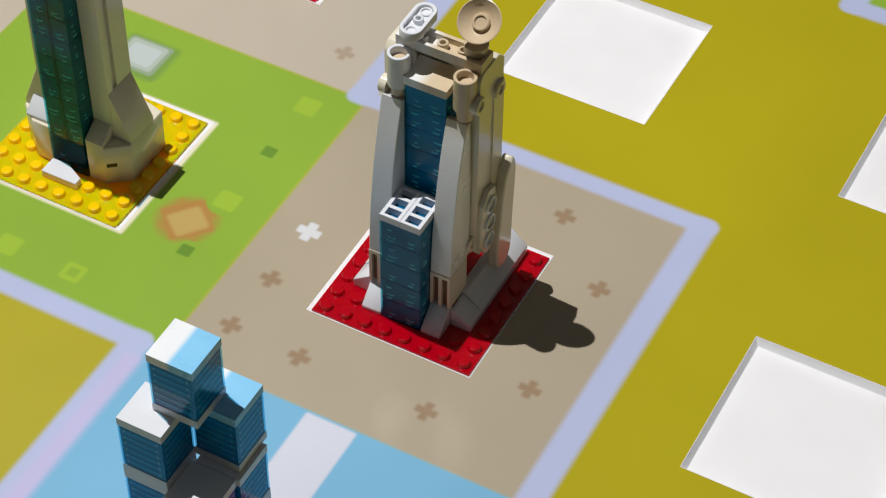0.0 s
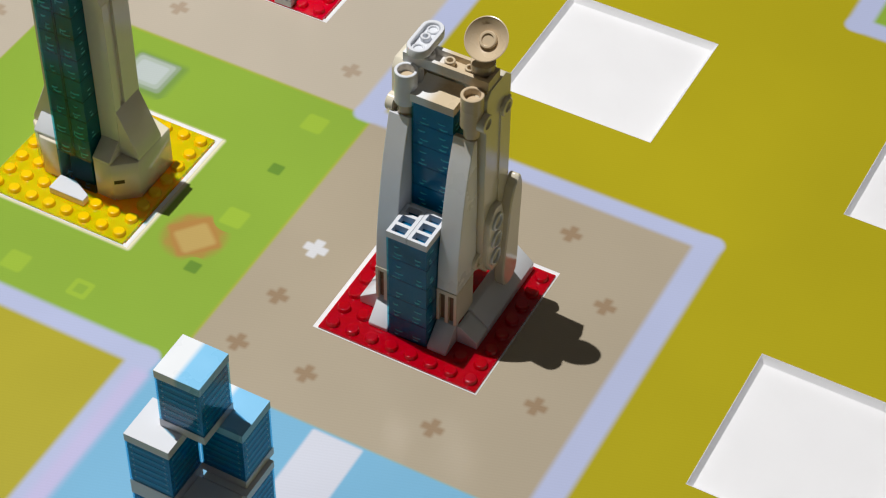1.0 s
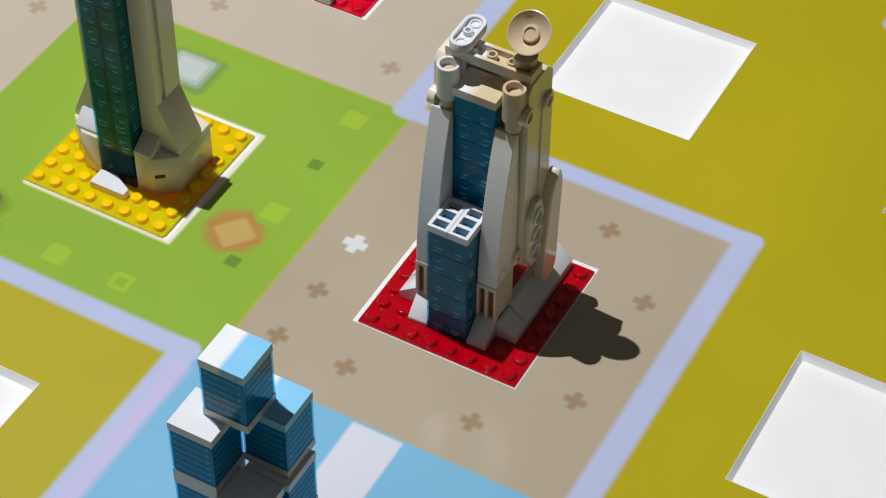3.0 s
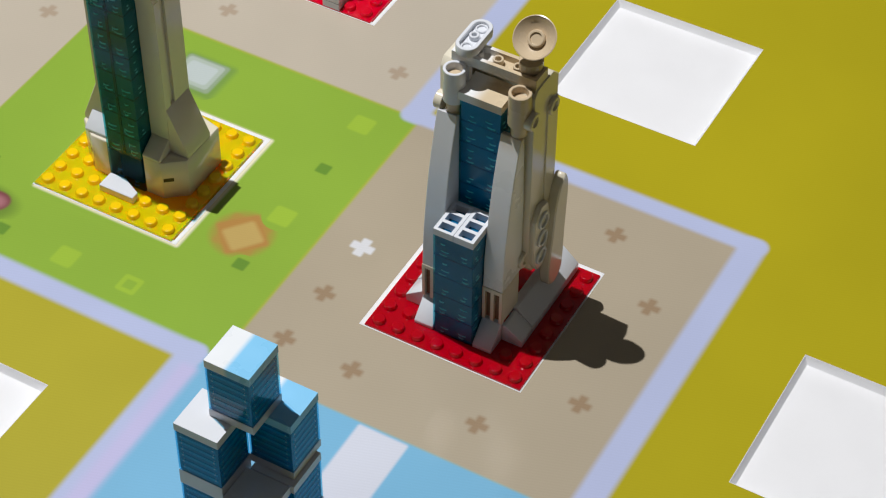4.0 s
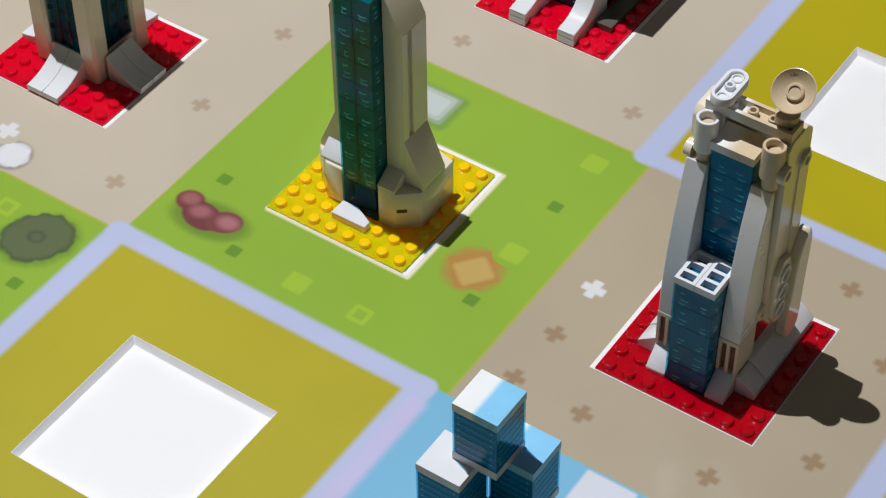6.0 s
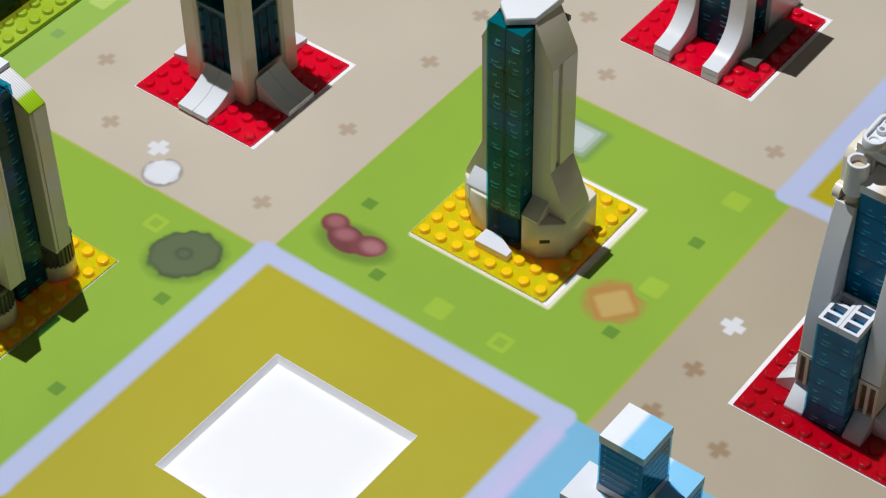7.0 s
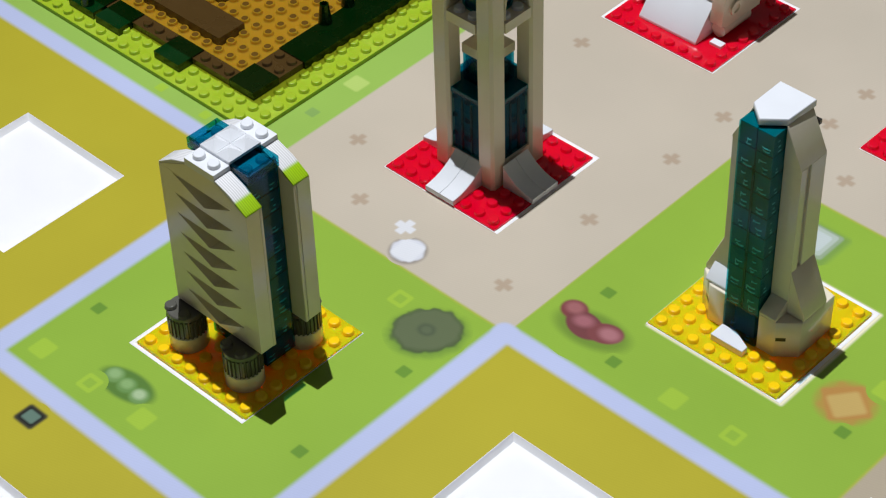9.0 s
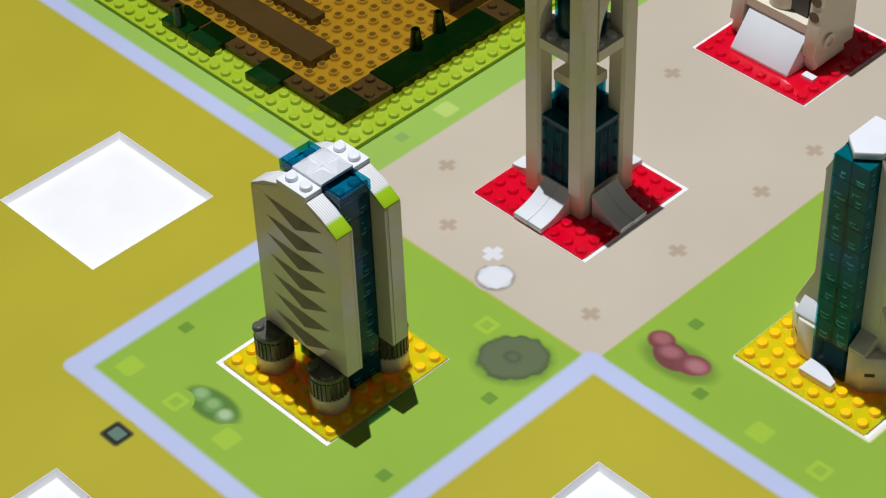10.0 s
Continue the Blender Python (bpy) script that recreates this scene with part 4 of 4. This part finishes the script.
# ---- large lime plate with its garden and an added unseen roof ----
def garden():
    ob = thing("baseplate", -322, 136, 0, "large lime green studded baseplate with amber plates and dark tiles", "baseplate")
    x1, y0, z = -194.0, 6.5, 2.2
    block("sheet", LIME, ob, (x1 - 256, x1, y0, y0 + 256, 0, z), bevel=0.3)
    near, far = [], []
    amber = []
    for i in range(32):
        for j in range(32):
            x, y = x1 - 4 - 8 * i, y0 + 4 + 8 * j
            inner = i >= 2 and j >= 2
            if inner:
                amber.append((x, y))
            elif i < 16 and j < 16:
                near.append((x, y))
            else:
                far.append((x, y))
    for x, y in near:
        put_mesh("stud", STUDS[LIME], ob, x, y, z)
    def field(name, spots, h, material):
        bm = bmesh.new()
        for x, y in spots:
            turned(bm, [(2.6, h), (2.4, h + 0.25), (2.4, h + 1.4), (2.1, h + 1.7), (0, h + 1.7)], (x, y, 0), 12)
        return tagged(part(name, bm, material, ob, "", 0), kind="stuff")
    field("far_studs", far, z, LIME)
    # border plate and its studs are browned to show the roof frame's shadow
    block("shade_border", BROWN, ob, (x1 - 250, x1 - 16.2, y0 + 16.2, y0 + 24, z, z + 3.2), (x1 - 32, x1 - 16.2, y0 + 24.1, y0 + 250, z, z + 3.2), label="flat plate coloured brown for the shade on it")
    block("amber_plate", AMBER, ob, (x1 - 250, x1 - 32.1, y0 + 24.1, y0 + 250, z, z + 3.2), label="clear amber plate")
    kept = [(x, y) for x, y in amber if x > x1 - 248 and y < y0 + 248]
    tiles = ((-226, -210, 22.5, 38.5), (-268, -251, 14, 30), (-226, -209, 54, 124), (-310, -293, 14, 30), (-330, -312, 14.5, 30.5), (-226, -210, 138, 154))
    kept = [(x, y) for x, y in kept if not any(a - 2 < x < b + 2 and c - 2 < y < d + 2 for a, b, c, d in tiles)]
    border = [(x, y) for x, y in kept if x > x1 - 32 or y < y0 + 24]
    field("shade_studs", border, z + 3.2, BROWN)
    bm = bmesh.new()
    for x, y in kept:
        if x < x1 - 32 and y > y0 + 24 and x > -345 and y < 112:
            h = z + 3.2
            turned(bm, [(2.9, h), (2.5, h + 0.3), (2.4, h + 1.5), (2.2, h + 1.7), (1.7, h + 1.7), (1.5, h + 1.2), (0, h + 1.2)], (x, y, 0), 14)
    tagged(part("amber_studs", bm, AMBER, ob, "", 0), kind="stuff")
    bm = bmesh.new()
    for x, y in kept:
        if x < x1 - 32 and y > y0 + 24 and x > -345 and y < 112:
            turned(bm, [(1.75, z + 4.5), (1.6, z + 4.95), (0, z + 5.0)], (x, y, 0), 10)
    tagged(part("stud_middle", bm, AMBER_STUD, ob, "darker amber", 0), kind="stuff")
    for a, b, c, d in tiles:
        block("dark_tile", DARK_GREEN, ob, (a, b, c, d, z, z + 4.0), label="dark green smooth tile")
    for x, y in ((-224, 82), (-226, 99), (-320, 18)):
        bm = bmesh.new()
        turned(bm, [(3.4, z + 4.0), (3.3, z + 5), (2.2, z + 14), (2.2, z + 14.6), (1.4, z + 14.6), (1.4, z + 10), (0, z + 10)], (x, y, 0), 20)
        part("cone", bm, DARK_GREEN, ob, "small hollow cone", 0)
    for a, b, c, d in ((-345, -248, 37, 53), (-345, -272, 60, 68)):
        block("plank", BROWN, ob, (a, b, c, d, z + 3.2, z + 8), label="flat brown plank")
    block("wall", BROWN, ob, (-440, -345, 31, 255, z + 3.2, 88), (-344.9, -232, 112, 255, z + 3.2, 88), label="plain brown wall")
    # roof out of view, added to shade the garden; clear to pass some light
    block("roof", SHADE_ROOF, ob, (-448, -213, 26, 260, 88, 96), label="unseen broad clear amber roof added to shade the garden")
    return ob


garden()


# ---- marks of the projected picture on the table ----
def figure_material(name, ground, layers):
    """Blurred shapes laid over the ground's own colour: (shape, colour, dx, dy, rx, ry, turn, soft, wobble) in millimetres."""
    m, nt, p = tree(name)
    geo = node(nt, "ShaderNodeNewGeometry").outputs["Position"]
    co = node(nt, "ShaderNodeTexCoord").outputs["Object"]
    colour = mix(nt, 0.0, ground, ground)
    for shape, tone, dx, dy, rx, ry, turn, soft, wobble in layers:
        here = node(nt, "ShaderNodeVectorMath", colour, (1e-9, 1e-9, 0), co, operation="MULTIPLY_ADD").outputs[0]
        if wobble:
            wob = node(nt, "ShaderNodeTexNoise", geo, None, 190.0, 1.0)
            off = node(nt, "ShaderNodeVectorMath", wob.outputs[1], (0.5, 0.5, 0.5), operation="SUBTRACT").outputs[0]
            here = node(nt, "ShaderNodeVectorMath", off, (wobble * MM, wobble * MM, 0), here, operation="MULTIPLY_ADD").outputs[0]
        mp = node(nt, "ShaderNodeMapping", here, (dx * MM, dy * MM, 0), (0, 0, turn))
        mp.vector_type = "TEXTURE"
        flat = node(nt, "ShaderNodeVectorMath", mp.outputs[0], (1, 1, 0), operation="MULTIPLY").outputs[0]
        if shape == "oval":
            unit = node(nt, "ShaderNodeVectorMath", flat, (1 / (rx * MM), 1 / (ry * MM), 0), operation="MULTIPLY").outputs[0]
            d = node(nt, "ShaderNodeVectorMath", unit, operation="LENGTH").outputs["Value"]
            e = soft / max(rx, ry)
            fac = ranged(nt, d, 1 - e, 1 + e, 1, 0)
        elif shape == "plus":
            a = box_mask(nt, flat, -rx, rx, -ry, ry, 0.7, soft)
            b = box_mask(nt, flat, -ry, ry, -rx, rx, 0.7, soft)
            fac = node(nt, "ShaderNodeMath", a, b, operation="MAXIMUM").outputs[0]
        else:
            fac = box_mask(nt, flat, -rx, rx, -ry, ry, min(1.6, rx * 0.3), soft)
        colour = mix(nt, fac, colour, srgb(*tone))
    sheet_finish(nt, p, geo, colour)
    return m


LAID = [0.008]


def flat_mesh(name, material, half):
    bm = bmesh.new()
    n = 24
    c = bm.verts.new((0, 0, 0))
    ring = [bm.verts.new((half * math.cos(2 * math.pi * k / n), half * math.sin(2 * math.pi * k / n), 0)) for k in range(n)]
    for k in range(n):
        bm.faces.new((c, ring[k], ring[(k + 1) % n]))
    return finish(bm, name, material, (0, 0, 0), 0)


def mark(name, mesh, x, y, label, category, group):
    ob = new(name, mesh)
    LAID[0] += 0.0006
    ob.location = (x * MM, y * MM, LAID[0] * MM)
    return tagged(ob, label, category, group)


def picture(name, x, y, label, ground, half, layers):
    """A flat blurred figure of the picture."""
    mark(name, flat_mesh(name, figure_material(name + "_paint", ground, layers), half), x, y, label, "floor picture", "floor pictures")


picture("rock_picture", -51, -31, "blurred grey-green round rock picture on green ground", GREEN, 18.5,
        [("oval", (122, 158, 62), 1, -1, 16.5, 14, 0.8, 3, 3), ("oval", (82, 98, 62), 0, 0, 14.8, 12.8, 0.8, 1.3, 4.5), ("oval", (102, 114, 82), -0.3, 0.2, 13.4, 11.4, 0.8, 1.6, 3), ("oval", (86, 98, 74), -0.5, 0, 3.8, 3.4, 0, 1.2, 1), ("oval", (98, 110, 82), -0.5, 0, 2.2, 1.9, 0, 1.0, 0)])
picture("sausage_picture", -3, 14, "blurred reddish brown sausage-like picture on green ground", GREEN, 20.5,
        [("oval", (120, 152, 58), 1, -1, 17, 9.5, 0.1, 4, 0), ("oval", (130, 70, 70), -12, 3.5, 6.0, 5.4, 0, 1.0, 0), ("oval", (122, 70, 72), -3, -0.8, 9.4, 6.6, -0.25, 1.0, 0), ("oval", (132, 74, 76), 6.5, 1.0, 7.6, 5.8, 0.4, 1.0, 0),
         ("oval", (170, 108, 116), -4.8, 0.8, 4.2, 3.2, 0.3, 2.4, 0), ("oval", (178, 120, 126), 8, 1.6, 4.4, 3.4, 0.1, 2.4, 0), ("oval", (166, 106, 108), -12.4, 4.4, 3.8, 3.2, 0.1, 2.0, 0)])
picture("patch_picture", 97, 47.5, "blurred orange octagon picture with a paler square on green ground", GREEN, 15,
        [("oval", (170, 164, 72), 0, 0, 12.5, 12, 0.6, 2.0, 0), ("box", (184, 152, 74), 0, 0, 8.6, 8.6, 0.0, 1.2, 0), ("box", (190, 142, 76), 0, 0, 8.6, 8.6, 0.785, 1.2, 0), ("box", (204, 174, 104), 0.6, -0.6, 6.6, 6.0, 0.9, 1.2, 0)])
picture("card_picture", 31.5, 115.5, "pale grey-blue rounded card picture on green ground", GREEN, 16.5,
        [("box", (128, 164, 78), 1, -1, 11.8, 10.8, 0, 2.2, 0), ("box", (156, 176, 146), 0, 0, 10.0, 9.0, 0, 0.8, 0), ("box", (186, 200, 188), -0.4, 0.4, 8.6, 7.6, 0, 0.6, 0), ("box", (202, 213, 212), -0.4, 0.4, 6.6, 5.6, 0, 0.6, 0)])
picture("bush_picture", -118, -132, "blurred pale green row of three bushes picture on green ground", GREEN, 16.5,
        [("oval", (94, 132, 58), 0, 0, 14, 7, 0.05, 2.6, 0)] + [("oval", t, dx, -dx * 0.08, 4.4, 4.0, 0, 1.0, 0) for dx, t in ((-8, (120, 158, 92)), (8, (120, 158, 92)), (0, (112, 152, 84)))]
        + [("oval", t, dx - 0.5, -dx * 0.08 + 0.5, 2.8, 2.4, 0, 1.4, 0) for dx, t in ((-8, (150, 184, 124)), (8, (176, 200, 156)), (0, (144, 180, 116)))])
picture("screen_picture", -133, -168.2, "dark square screen picture with a grey-green centre on olive ground", OLIVE, 8.0,
        [("box", (70, 68, 48), 0, 0, 5.4, 4.9, 0.0, 0.9, 0), ("box", (40, 42, 38), 0, 0, 4.4, 3.9, 0, 0.7, 0), ("box", (104, 130, 116), 0, 0.2, 3.2, 2.7, 0, 0.7, 0)])
picture("shield_picture", -90, -1.8, "white rounded shield picture with a grey rim on sand ground", SAND, 9.7,
        [("oval", (158, 150, 142), 0.2, -0.2, 8.3, 8.3, 0, 1.2, 0), ("oval", (224, 226, 236), -0.2, 0.2, 7.2, 7.2, 0, 0.9, 2.5), ("box", (234, 236, 243), 0, 0, 5.6, 5.6, 0.1, 0.9, 0)])


def marks(name, spots, ground, layers, half, label, group):
    mesh = flat_mesh(name, figure_material(name + "_picture", ground, layers), half)
    for x, y in spots:
        mark(name, mesh, x, y, label, "floor mark", group)


BROWN_PLUS = [("plus", (163, 138, 110), 0, 0, 4.1, 1.5, 0, 1.0, 0)]
marks("cross_mark", ((140, 37), (168, 10), (219, 10), (246, 36), (247, 90), (220, 117), (139, 11), (164, 118)), TAN, BROWN_PLUS, 8,
      "small brown plus sign on the sand-coloured ground", "brown crosses")
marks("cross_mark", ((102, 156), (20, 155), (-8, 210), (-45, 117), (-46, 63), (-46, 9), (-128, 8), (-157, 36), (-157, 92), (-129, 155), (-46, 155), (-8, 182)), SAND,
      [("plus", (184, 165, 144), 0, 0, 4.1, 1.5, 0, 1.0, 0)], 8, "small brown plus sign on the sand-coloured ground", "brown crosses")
WHITE_PLUS = [("plus", (230, 231, 236), 0, 0, 4.7, 1.9, 0, 0.7, 0)]
marks("cross_mark", ((140, 64),), TAN, WHITE_PLUS, 8, "small white plus sign on the sand-coloured ground", "white crosses")
marks("cross_mark", ((-101, 8),), SAND, WHITE_PLUS, 8, "small white plus sign on the sand-coloured ground", "white crosses")
marks("square_mark", ((105, 122), (105, 63), (46, 5), (-159, -141), (-100, -140)), GREEN,
      [("box", (168, 202, 66), 0, 0, 4.6, 4.6, 0, 0.8, 0)], 8, "light green square on the grass-green ground", "light squares")
marks("square_mark", ((75, 5), (-130, -141), (-72, -25)), GREEN,
      [("box", (168, 202, 66), 0, 0, 4.2, 4.2, 0, 0.6, 0), ("box", (151, 187, 66), 0, 0, 2.2, 2.2, 0, 0.6, 0)], 7.5, "light green hollow square on the grass-green ground", "hollow squares")
marks("square_mark", ((-186, 64),), PALE_GREEN, [("box", (188, 214, 116), 0, 0, 4.6, 4.6, 0, 0.8, 0)], 8, "light green square on the grass-green ground", "light squares")
marks("square_mark", ((-186, 36),), PALE_GREEN, [("box", (140, 176, 96), 0, 0, 2.7, 2.7, 0, 0.6, 0)], 5, "dark green small square on the grass-green ground", "dark squares")
marks("square_mark", ((-251, 3.0), (-221, 2.8)), PALE_GREEN, [("box", (168, 202, 66), 0, 0, 2.6, 2.6, 0, 0.7, 0)], 3.4, "light green square on the grass-green ground", "light squares")
marks("square_mark", ((105, 93), (105, 34), (-11, 34), (-160, -111), (-42, -54), (-42, -111), (16, 5)), GREEN,
      [("box", (112, 154, 56), 0, 0, 2.7, 2.7, 0, 0.6, 0)], 5, "dark green small square on the grass-green ground", "dark squares")
